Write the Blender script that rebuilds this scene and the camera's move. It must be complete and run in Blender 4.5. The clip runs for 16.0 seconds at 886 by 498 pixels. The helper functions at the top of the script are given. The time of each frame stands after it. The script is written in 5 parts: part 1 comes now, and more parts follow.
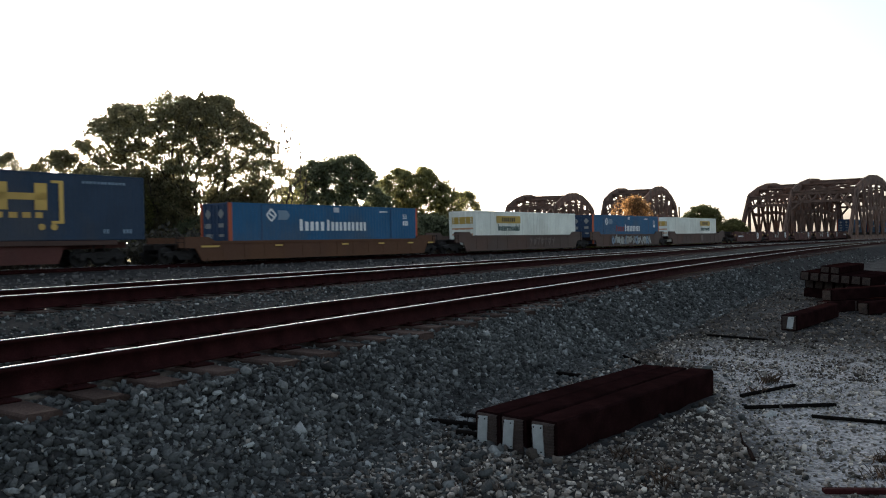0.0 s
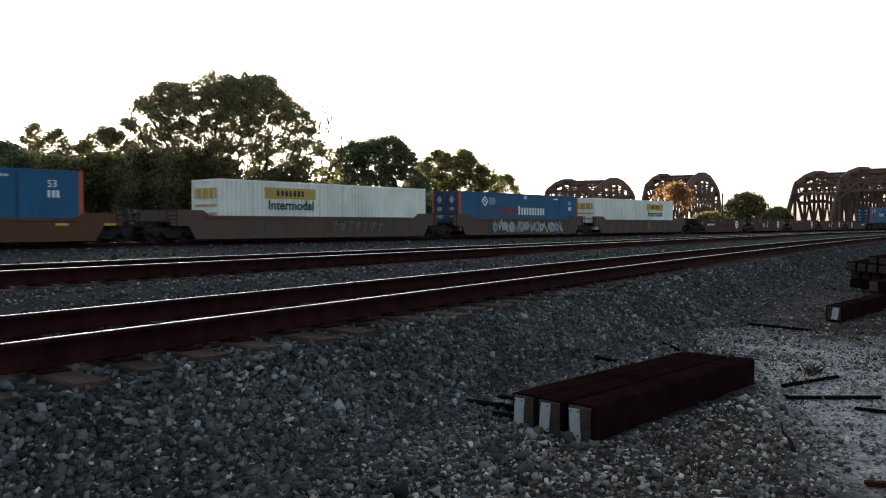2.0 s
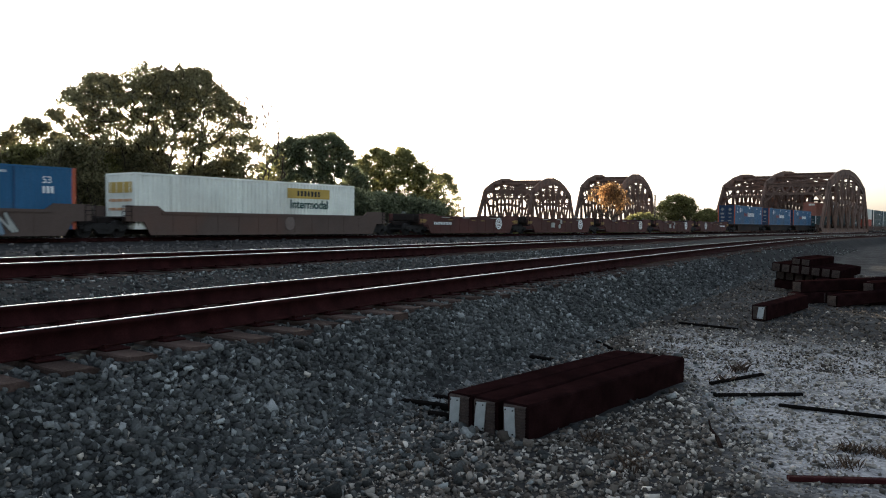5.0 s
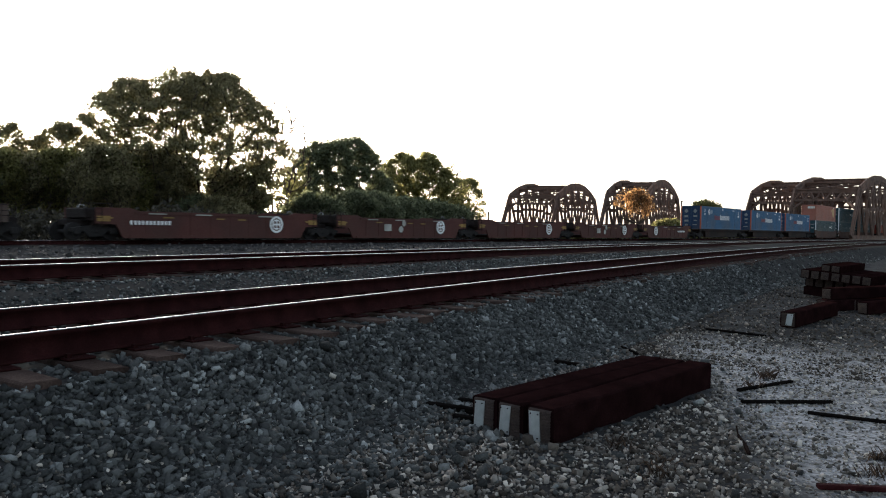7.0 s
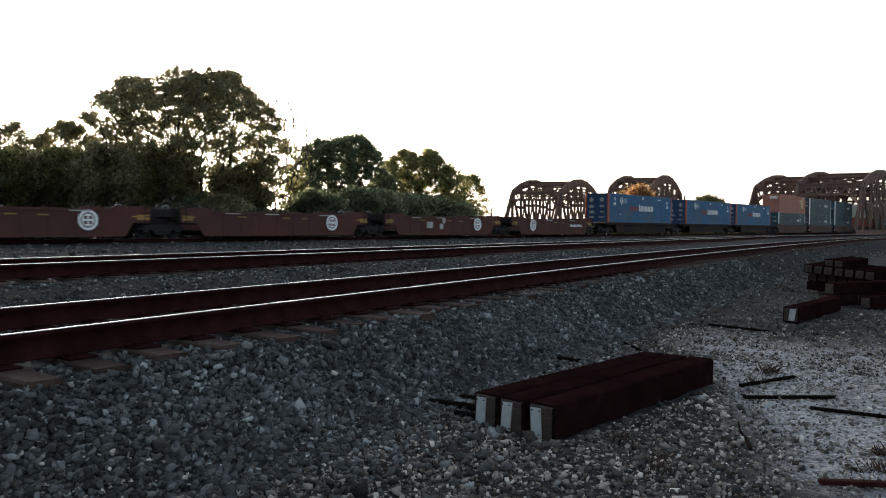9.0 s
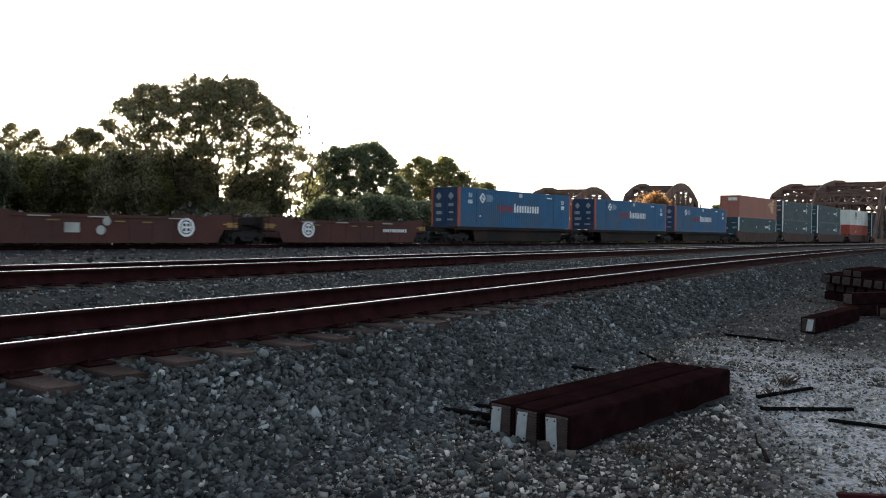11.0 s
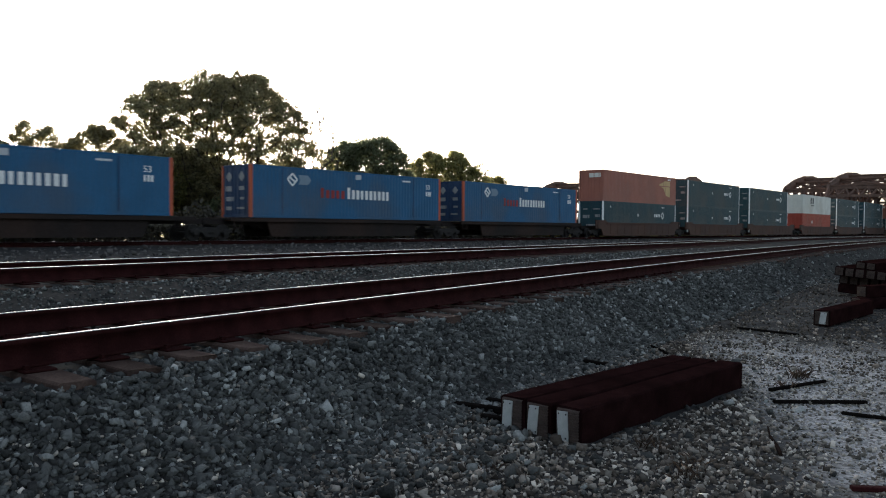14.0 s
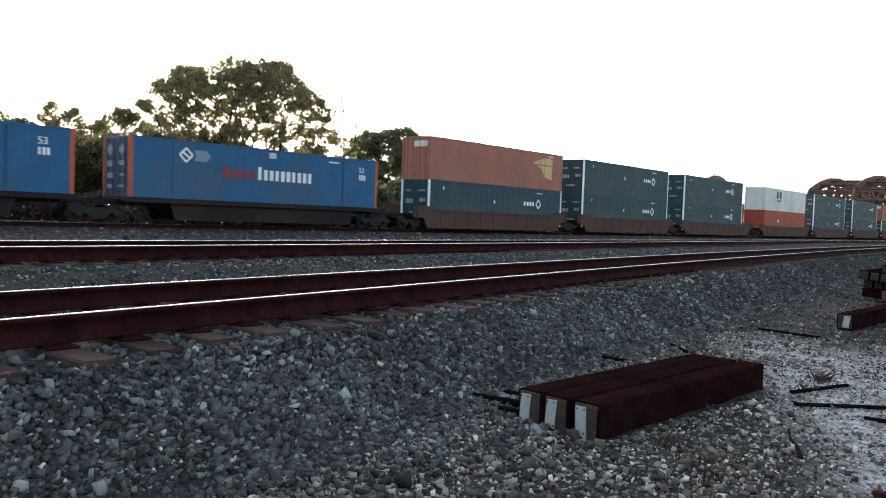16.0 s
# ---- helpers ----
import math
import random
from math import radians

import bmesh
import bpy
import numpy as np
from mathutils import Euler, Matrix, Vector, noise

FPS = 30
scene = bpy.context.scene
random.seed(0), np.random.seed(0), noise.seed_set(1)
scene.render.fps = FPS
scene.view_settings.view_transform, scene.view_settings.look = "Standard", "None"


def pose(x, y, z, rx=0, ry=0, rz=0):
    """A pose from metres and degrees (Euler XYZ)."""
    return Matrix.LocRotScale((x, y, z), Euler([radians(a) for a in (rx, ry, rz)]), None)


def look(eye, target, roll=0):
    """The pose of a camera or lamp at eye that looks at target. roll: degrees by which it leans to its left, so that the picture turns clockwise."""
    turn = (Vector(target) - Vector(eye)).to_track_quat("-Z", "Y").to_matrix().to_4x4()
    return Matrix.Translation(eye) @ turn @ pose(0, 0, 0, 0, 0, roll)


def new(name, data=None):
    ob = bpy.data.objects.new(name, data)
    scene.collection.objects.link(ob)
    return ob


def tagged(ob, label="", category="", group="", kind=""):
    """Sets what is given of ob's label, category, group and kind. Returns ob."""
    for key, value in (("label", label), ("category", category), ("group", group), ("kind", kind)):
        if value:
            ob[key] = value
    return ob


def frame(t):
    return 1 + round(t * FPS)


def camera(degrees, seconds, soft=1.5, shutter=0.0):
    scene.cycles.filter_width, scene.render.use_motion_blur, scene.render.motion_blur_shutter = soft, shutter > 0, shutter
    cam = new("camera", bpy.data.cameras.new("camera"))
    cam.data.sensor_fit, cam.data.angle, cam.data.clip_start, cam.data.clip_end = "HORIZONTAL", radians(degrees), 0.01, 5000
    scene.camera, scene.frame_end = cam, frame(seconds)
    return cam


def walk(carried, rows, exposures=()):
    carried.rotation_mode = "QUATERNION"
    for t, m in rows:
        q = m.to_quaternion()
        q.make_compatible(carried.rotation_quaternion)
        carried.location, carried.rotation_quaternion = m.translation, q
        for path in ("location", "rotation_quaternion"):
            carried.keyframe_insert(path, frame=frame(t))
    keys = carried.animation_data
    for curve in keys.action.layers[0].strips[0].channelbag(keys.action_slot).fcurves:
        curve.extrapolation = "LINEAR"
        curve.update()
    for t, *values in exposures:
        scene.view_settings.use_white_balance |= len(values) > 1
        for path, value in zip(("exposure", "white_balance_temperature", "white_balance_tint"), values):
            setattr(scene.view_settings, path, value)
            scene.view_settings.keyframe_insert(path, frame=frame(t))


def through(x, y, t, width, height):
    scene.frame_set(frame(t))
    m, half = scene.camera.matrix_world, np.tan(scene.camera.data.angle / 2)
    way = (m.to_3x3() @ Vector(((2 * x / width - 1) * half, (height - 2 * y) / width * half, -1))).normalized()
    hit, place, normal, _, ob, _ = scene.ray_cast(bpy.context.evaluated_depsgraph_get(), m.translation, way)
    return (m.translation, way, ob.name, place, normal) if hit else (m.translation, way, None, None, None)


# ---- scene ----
EYE = 1.5
cam = camera(58.25, 16.0, soft=1.05, shutter=0.3)
# seconds; yaw, pitch, roll in degrees; sway in centimetres of a camera held in the hand at one spot
PATH = [
    (0.0, -3.621, -0.466, 1.145, 1.05, -0.10, 0.88),
    (0.5, -3.038, -0.960, 0.741, 1.30, 0.84, 0.22),
    (1.0, -2.038, -1.134, 0.759, 0.90, 0.15, 0.39),
    (1.5, -2.526, -1.859, -0.135, -0.06, 1.23, 0.87),
    (2.0, -0.869, -1.712, 0.034, -0.79, -1.08, 0.26),
    (2.5, -0.125, -1.610, -0.233, -1.11, -0.98, 0.54),
    (3.0, 0.204, -1.343, 0.192, -0.86, -1.76, 0.24),
    (3.5, 0.010, -1.207, -0.275, -1.29, -1.27, -0.32),
    (4.0, -0.669, -1.865, 0.043, 0.61, -0.96, -0.43),
    (4.5, -4.946, -2.476, -0.608, 1.21, 1.38, -0.48),
    (4.7, -5.348, -2.144, -0.556, 0.77, 2.03, 0.44),
    (6.8, -3.745, -1.209, -0.796, 0.09, 1.73, -0.13),
    (7.0, -3.546, -1.472, -0.843, -0.61, 0.94, -0.90),
    (7.5, -3.589, -1.206, -0.304, 0.89, 1.02, -0.65),
    (8.0, -3.433, -1.456, -0.287, 1.25, 1.04, -0.47),
    (8.5, -3.430, -1.546, -0.728, 0.80, 0.54, -0.40),
    (9.0, -3.339, -1.719, -0.541, 0.99, 1.01, -0.55),
    (9.2, -3.137, -1.461, -0.614, 0.86, -0.20, 0.09),
    (11.3, -2.098, -1.094, -0.594, 0.05, -0.03, 0.89),
    (11.5, -2.044, -0.577, -0.249, 0.02, -0.27, 0.43),
    (12.0, -1.732, -0.507, 0.016, -0.04, -0.84, 0.39),
    (12.5, -1.541, -0.683, 0.020, 0.43, -0.67, 0.35),
    (13.0, -1.513, -0.812, 0.123, 0.88, -2.16, 0.18),
    (13.5, -1.433, -0.559, 0.091, -0.26, -1.57, 0.66),
    (14.0, -1.511, -1.584, -0.459, 0.24, -0.56, 0.31),
    (14.5, -1.464, -1.382, -0.874, -0.31, -0.66, -0.13),
    (15.0, -1.865, -1.468, -1.462, -0.28, -0.74, 0.10),
    (15.5, -1.193, -1.652, -1.365, -1.76, 0.48, -0.35),
    (16.0, -0.082, -2.222, -2.131, -2.21, 1.45, -0.73),
]
EXPOSURE = [(t, e + 0.3, 6200, 10) for t, e in ((0, 0.88), (0.6, 0.78), (1.5, 0.74), (2.5, 1.13), (3.5, 1.25), (4.5, 1.2), (7, 1.05), (9, 1.05), (11.4, 1.32), (12, 0.98), (13, 0.86), (14, 1.05), (15, 1.42), (16, 1.86))]
walk(cam, [(t, pose(dx / 100, dy / 100, EYE + dz / 100, 90 + p, r, y)) for t, y, p, r, dx, dy, dz in PATH], EXPOSURE)

# ---- light: a low sun behind the trees, a bright hazy sky ----
SUN_ELEV, SUN_AZ = 8.0, -16.5          # degrees; azimuth clockwise from +y
world = bpy.data.worlds.new("evening_sky")
scene.world = world
world.use_nodes = True
nt = world.node_tree
sky = nt.nodes.new("ShaderNodeTexSky")
sky.sky_type = "NISHITA"
sky.sun_disc = False
sky.sun_elevation = radians(SUN_ELEV)
sky.sun_rotation = radians(SUN_AZ)
sky.air_density, sky.dust_density, sky.ozone_density = 1.0, 2.6, 1.5
haze = nt.nodes.new("ShaderNodeHueSaturation")
haze.inputs["Saturation"].default_value = 0.5
nt.links.new(sky.outputs[0], haze.inputs["Color"])
nt.links.new(haze.outputs[0], nt.nodes["Background"].inputs[0])
nt.nodes["Background"].inputs[1].default_value = 0.15
sun = new("sun", bpy.data.lights.new("sun", "SUN"))
sun.data.energy, sun.data.angle, sun.data.color = 5.0, radians(0.6), (1.0, 0.82, 0.6)
sd = Vector((math.sin(radians(SUN_AZ)) * math.cos(radians(SUN_ELEV)), math.cos(radians(SUN_AZ)) * math.cos(radians(SUN_ELEV)), math.sin(radians(SUN_ELEV))))
sun.matrix_world = look(sd * 200, (0, 0, 0))


# ---- materials ----
def mat(name, col, rough=0.7, metal=0.0, var=0.25, scale=3.0, fine=40.0, bump=0.2, dirt=None, dirt_amount=0.4, island=0.0, obrand=0.0, spec=0.5, space="Object"):
    """A surface with broad stains, fine grain and relief."""
    m = bpy.data.materials.new(name)
    m.use_nodes = True
    t = m.node_tree
    b = t.nodes["Principled BSDF"]
    b.inputs["Roughness"].default_value, b.inputs["Metallic"].default_value = rough, metal
    b.inputs["Specular IOR Level"].default_value = spec
    co = t.nodes.new("ShaderNodeTexCoord")

    def nz(sc, detail=4.0):
        n = t.nodes.new("ShaderNodeTexNoise")
        n.inputs["Scale"].default_value, n.inputs["Detail"].default_value = sc, detail
        t.links.new(co.outputs[space], n.inputs["Vector"])
        return n

    def mix(f, a, c, kind="MIX"):
        x = t.nodes.new("ShaderNodeMix")
        x.data_type, x.blend_type = "RGBA", kind
        for v, i in ((f, 0), (a, 6), (c, 7)):
            if hasattr(v, "links"):
                t.links.new(v, x.inputs[i])
            else:
                x.inputs[i].default_value = v
        return x.outputs[2]

    def ramp(src, lo, hi, a=0.0, c=1.0):
        r = t.nodes.new("ShaderNodeMapRange")
        t.links.new(src, r.inputs[0])
        for i, v in enumerate((lo, hi, a, c)):
            r.inputs[i + 1].default_value = v
        return r.outputs[0]

    big, small = nz(scale), nz(fine, 3.0)
    dk = (*[c * (1 - var) for c in col], 1)
    lt = (*[min(1, c * (1 + var)) for c in col], 1)
    c = mix(ramp(big.outputs[0], 0.3, 0.7), dk, lt)
    c = mix(ramp(small.outputs[0], 0.35, 0.65, 0, 0.5), c, (*[x * (1 - var * 1.2) for x in col], 1))
    if dirt:
        d = nz(scale * 0.45, 6.0)
        c = mix(ramp(d.outputs[0], 0.5, 0.68, 0, dirt_amount), c, (*dirt, 1))
    if island or obrand:
        g = t.nodes.new("ShaderNodeNewGeometry" if island else "ShaderNodeObjectInfo")
        out = g.outputs["Random Per Island" if island else "Random"]
        a = island or obrand
        k = t.nodes.new("ShaderNodeCombineColor")
        if isinstance(a, list):
            cv = t.nodes.new("ShaderNodeFloatCurve")
            cu = cv.mapping.curves[0]
            cv.mapping.use_clip = False
            top = max(q[1] for q in a)
            for q in a[1:-1]:
                cu.points.new(q[0], q[1] / top)
            cu.points[0].location, cu.points[-1].location = (0, a[0][1] / top), (1, a[-1][1] / top)
            for q in cu.points:
                q.handle_type = "VECTOR"
            cv.mapping.update()
            t.links.new(out, cv.inputs[1])
            v = ramp(cv.outputs[0], 0, 1, 0, top)
        else:
            v = ramp(out, 0, 1, 1 - a, 1 + a)
        for i in range(3):
            t.links.new(v, k.inputs[i])
        c = mix(1.0, c, k.outputs[0], "MULTIPLY")
    t.links.new(c, b.inputs["Base Color"])
    t.links.new(ramp(small.outputs[0], 0.3, 0.7, max(0.03, rough - 0.1), min(1, rough + 0.12)), b.inputs["Roughness"])
    if bump:
        bp = t.nodes.new("ShaderNodeBump")
        bp.inputs["Strength"].default_value, bp.inputs["Distance"].default_value = bump, 0.02
        t.links.new(small.outputs[0], bp.inputs["Height"])
        t.links.new(bp.outputs[0], b.inputs["Normal"])
    return m


def leafmat(name, col, var=0.5, through=0.8):
    m = mat(name, col, rough=0.6, var=0.3, scale=0.5, fine=6.0, bump=0, island=var, spec=0.3)
    t = m.node_tree
    b = t.nodes["Principled BSDF"]
    tr = t.nodes.new("ShaderNodeBsdfTranslucent")
    t.links.new(b.inputs["Base Color"].links[0].from_socket, tr.inputs[0])
    mx = t.nodes.new("ShaderNodeMixShader")
    mx.inputs[0].default_value = through
    t.links.new(b.outputs[0], mx.inputs[1])
    t.links.new(tr.outputs[0], mx.inputs[2])
    t.links.new(mx.outputs[0], t.nodes["Material Output"].inputs[0])
    return m


M_STONE = mat("ballast_stone", (0.098, 0.104, 0.102), 0.75, var=0.35, scale=1.2, fine=70, bump=0.6, island=[(0, 0.26), (0.5, 0.68), (0.86, 1.2), (0.94, 1.9), (0.98, 2.7), (1, 3.6)], spec=0.12)
M_YARDSTONE = mat("mixed_yard_stone", (0.125, 0.108, 0.092), 0.85, var=0.35, scale=3, fine=70, bump=0.6, island=[(0, 0.25), (0.5, 0.7), (0.85, 1.2), (0.95, 2.0), (1, 3.2)], spec=0.06)
M_RUBBLE = mat("dark_rubble", (0.085, 0.082, 0.08), 0.9, var=0.35, scale=2, fine=50, bump=0.4, island=0.6, spec=0.05)
M_PALESTONE = mat("pale_limestone", (0.35, 0.325, 0.288), 0.85, var=0.25, scale=5, fine=60, bump=0.4, island=[(0, 0.2), (0.5, 0.6), (0.85, 1.2), (1, 1.9)], spec=0.05)
M_RAILHEAD = mat("polished_steel", (0.4, 0.42, 0.44), 0.28, 1.0, var=0.1, scale=2, fine=80, bump=0.02)
M_RUSTRAIL = mat("rusty_rail_steel", (0.027, 0.0085, 0.0085), 0.85, var=0.4, scale=6, fine=90, bump=0.3, dirt=(0.012, 0.004, 0.004), dirt_amount=0.5, spec=0.03)
M_TIE = mat("creosoted_wood", (0.016, 0.007, 0.0072), 0.8, var=0.45, scale=5, fine=70, bump=0.5, dirt=(0.003, 0.002, 0.002), dirt_amount=0.6, obrand=0.25, spec=0.0)
M_OLDTIE = mat("weathered_tie_wood", (0.06, 0.042, 0.036), 0.9, var=0.4, scale=5, fine=60, bump=0.5, dirt=(0.03, 0.022, 0.02), dirt_amount=0.6, obrand=0.35, spec=0.03)
M_ENDGRAIN = mat("sawn_end_grain", (0.05, 0.034, 0.028), 0.9, var=0.5, scale=14, fine=120, bump=0.5, dirt=(0.03, 0.02, 0.018), dirt_amount=0.8)
M_GALV = mat("galvanised_plate", (0.45, 0.48, 0.48), 0.5, 0.35, var=0.18, scale=9, fine=130, bump=0.2, dirt=(0.3, 0.3, 0.3), dirt_amount=0.4)
M_SCRAP = mat("black_scrap_iron", (0.008, 0.007, 0.0065), 0.95, 0.0, var=0.4, scale=8, fine=60, bump=0.3, spec=0.0)
M_RUSTBAR = mat("red_rusty_iron", (0.032, 0.0085, 0.009), 0.95, 0.0, var=0.4, scale=8, fine=60, bump=0.3, spec=0.05)
M_STICK = mat("dry_stick_wood", (0.02, 0.014, 0.012), 0.95, var=0.4, scale=9, fine=70, bump=0.4, spec=0.0)
M_TRUSS = mat("rusted_bridge_steel", (0.15, 0.098, 0.078), 0.85, 0.0, var=0.4, scale=0.5, fine=6, bump=0.1, dirt=(0.2, 0.105, 0.07), dirt_amount=0.6, spec=0.2)
M_BARK = mat("bark", (0.07, 0.052, 0.04), 0.9, var=0.4, scale=2, fine=20, bump=0.6)
M_CONCRETE = mat("old_concrete", (0.3, 0.29, 0.27), 0.9, var=0.25, scale=0.6, fine=8, bump=0.3)
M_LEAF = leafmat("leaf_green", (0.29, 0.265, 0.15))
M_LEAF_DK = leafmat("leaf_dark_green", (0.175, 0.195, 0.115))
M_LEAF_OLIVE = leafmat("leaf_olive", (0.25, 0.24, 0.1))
M_LEAF_ORANGE = leafmat("leaf_orange", (0.4, 0.23, 0.1), 0.5)
M_BRAMBLE = leafmat("bramble", (0.065, 0.058, 0.04), 0.5, 0.3)
M_DRYGRASS = leafmat("dry_grass", (0.06, 0.044, 0.034), 0.5)


def paint(name, col, rough=0.45, dirt=(0.09, 0.075, 0.06), amt=0.35):
    return mat(name, col, rough, var=0.12, scale=0.7, fine=12, bump=0.05, dirt=dirt, dirt_amount=amt, spec=0.25)


M_BLUE = paint("container_blue", (0.018, 0.1, 0.212))
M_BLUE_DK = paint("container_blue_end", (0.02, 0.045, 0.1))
M_CSX = paint("container_navy", (0.02, 0.04, 0.075))
M_UMAX = paint("container_dark_blue", (0.02, 0.055, 0.07))
M_REDBOX = paint("container_brick_red", (0.33, 0.13, 0.095), 0.5, (0.2, 0.11, 0.09), 0.4)
M_ORANGEBOX = paint("container_orange_red", (0.32, 0.06, 0.04))
M_WHITE = paint("container_white", (0.82, 0.84, 0.77), 0.5, (0.4, 0.37, 0.32), 0.35)
M_PATCH = paint("faded_cream_patch", (0.56, 0.4, 0.2), 0.6, (0.36, 0.14, 0.1), 0.5)
M_CREAM = paint("container_cream", (0.64, 0.65, 0.6), 0.5, (0.4, 0.37, 0.3), 0.4)
M_REDTRIM = paint("red_trim", (0.42, 0.095, 0.045))
M_YELLOW = paint("yellow_paint", (0.62, 0.41, 0.11), 0.5, (0.3, 0.2, 0.07), 0.5)
M_YPANEL = paint("yellow_panel", (0.5, 0.34, 0.08))
M_MARK = paint("white_marking", (0.82, 0.84, 0.84), 0.5, (0.5, 0.5, 0.5), 0.2)
M_MARKRED = paint("red_marking", (0.28, 0.03, 0.03))
M_MARKGREEN = paint("dark_green_marking", (0.012, 0.06, 0.05), 0.5, (0.03, 0.05, 0.05), 0.3)
M_REDSTRIPE = paint("faded_orange_stripe", (0.55, 0.3, 0.16), 0.6, (0.5, 0.45, 0.35), 0.5)
M_MARKDK = paint("black_marking", (0.02, 0.02, 0.025))
M_FADED = paint("faded_patch", (0.2, 0.28, 0.36))
M_PANELGREY = paint("pale_grey_marking", (0.48, 0.52, 0.56), 0.5, (0.3, 0.32, 0.35), 0.4)
M_DUSTY = paint("dusty_brown_patch", (0.16, 0.125, 0.11), 0.7, (0.12, 0.08, 0.06), 0.5)
M_PLACARD = paint("door_placard_grey", (0.25, 0.26, 0.26), 0.6, (0.12, 0.11, 0.1), 0.6)
M_WELL_BROWN = paint("well_car_brown", (0.065, 0.038, 0.031), 0.75, (0.09, 0.045, 0.03), 0.5)
M_WELL_ORANGE = paint("well_car_orange_brown", (0.105, 0.05, 0.027), 0.75, (0.09, 0.045, 0.03), 0.6)
M_WELL_RED = paint("well_car_oxide_red", (0.085, 0.032, 0.027), 0.75, (0.05, 0.03, 0.025), 0.5)
M_WELL_GREY = paint("well_car_grey_brown", (0.095, 0.068, 0.057), 0.75, (0.12, 0.062, 0.045), 0.5)
M_DULLYELLOW = paint("dull_yellow_reflector", (0.32, 0.2, 0.06), 0.6, (0.1, 0.06, 0.03), 0.5)
M_SPINE = paint("spine_car_dark", (0.016, 0.012, 0.011), 0.85, (0.04, 0.022, 0.016), 0.5)
M_TRUCK = mat("truck_iron", (0.011, 0.0095, 0.009), 0.85, 0.0, var=0.4, scale=4, fine=30, bump=0.2)
M_GRAFFITI = paint("graffiti_pale", (0.42, 0.43, 0.4), 0.7, (0.15, 0.12, 0.1), 0.6)


# ---- mesh helpers ----
def box(bm, x0, x1, y0, y1, z0, z1, ch=0.0):
    """A box, with its edges chamfered by ch."""
    b = bmesh.new() if ch else bm
    v = [b.verts.new((x, y, z)) for z in (z0, z1) for y in (y0, y1) for x in (x0, x1)]
    for f in ((0, 2, 3, 1), (4, 5, 7, 6), (0, 1, 5, 4), (2, 6, 7, 3), (0, 4, 6, 2), (1, 3, 7, 5)):
        b.faces.new([v[i] for i in f])
    if ch:
        bmesh.ops.bevel(b, geom=b.edges[:], offset=ch, segments=1, affect="EDGES")
        join(bm, b)


def join(bm, b):
    vs = {v: bm.verts.new(v.co) for v in b.verts}
    for f in b.faces:
        bm.faces.new([vs[v] for v in f.verts])
    b.free()


def beam(bm, p, q, w, h, up=(0, 0, 1), ch=0.0):
    """A straight member from p to q, w wide and h deep."""
    p, q = Vector(p), Vector(q)
    d = q - p
    x = d.normalized()
    y = Vector(up).cross(x)
    y = y.normalized() if y.length > 1e-4 else Vector((0, 1, 0)) if abs(x.y) < 0.9 else Vector((1, 0, 0))
    z = x.cross(y)
    m = Matrix((x, y, z)).transposed().to_4x4()
    m.translation = p
    b = bmesh.new()
    box(b, 0, d.length, -w / 2, w / 2, -h / 2, h / 2, ch)
    b.transform(m)
    join(bm, b)


def prism(bm, pts, y0, y1):
    """The outline pts in x and z, drawn out from y0 to y1."""
    a = [bm.verts.new((x, y0, z)) for x, z in pts]
    c = [bm.verts.new((x, y1, z)) for x, z in pts]
    n = len(pts)
    bm.faces.new(a)
    bm.faces.new(c[::-1])
    for i in range(n):
        bm.faces.new((a[i], c[i], c[(i + 1) % n], a[(i + 1) % n]))


def disc(bm, x, z, r, y0, y1, n=20, hole=0.0):
    """A disc or ring that faces along y."""
    rings = []
    for y in (y0, y1):
        rings.append([bm.verts.new((x + r * math.cos(2 * math.pi * i / n), y, z + r * math.sin(2 * math.pi * i / n))) for i in range(n)])
    for i in range(n):
        j = (i + 1) % n
        bm.faces.new((rings[0][i], rings[1][i], rings[1][j], rings[0][j]))
    if not hole:
        bm.faces.new(rings[0])
        bm.faces.new(rings[1][::-1])
        return
    inner = [[bm.verts.new((x + hole * math.cos(2 * math.pi * i / n), y, z + hole * math.sin(2 * math.pi * i / n))) for i in range(n)] for y in (y0, y1)]
    for i in range(n):
        j = (i + 1) % n
        bm.faces.new((rings[0][i], rings[0][j], inner[0][j], inner[0][i]))
        bm.faces.new((rings[1][i], inner[1][i], inner[1][j], rings[1][j]))
        bm.faces.new((inner[0][i], inner[0][j], inner[1][j], inner[1][i]))


def mesh_of(name, bm, material):
    bmesh.ops.recalc_face_normals(bm, faces=bm.faces[:])
    me = bpy.data.meshes.new(name)
    bm.to_mesh(me)
    bm.free()
    me.materials.append(material)
    return me


def part(name, bm, material, parent=None, label=""):
    ob = new(name, bm if isinstance(bm, bpy.types.Mesh) else mesh_of(name, bm, material))
    if parent is not None:
        ob.parent = parent
    if label:
        ob["label"] = label
    return ob


def thing(name, m, label, category, group="", kind=""):
    ob = new(name)
    ob.matrix_world = m
    ob.empty_display_size = 0.3
    return tagged(ob, label, category, group, kind)


def raw_mesh(name, co, faces, material):
    """A mesh from arrays of places and of faces with equal corner counts."""
    me = bpy.data.meshes.new(name)
    nf, k = faces.shape
    me.vertices.add(len(co))
    me.vertices.foreach_set("co", np.asarray(co, np.float32).ravel())
    me.loops.add(nf * k)
    me.loops.foreach_set("vertex_index", np.asarray(faces, np.int32).ravel())
    me.polygons.add(nf)
    me.polygons.foreach_set("loop_start", np.arange(0, nf * k, k, dtype=np.int32))
    me.update(calc_edges=True)
    me.materials.append(material)
    return me


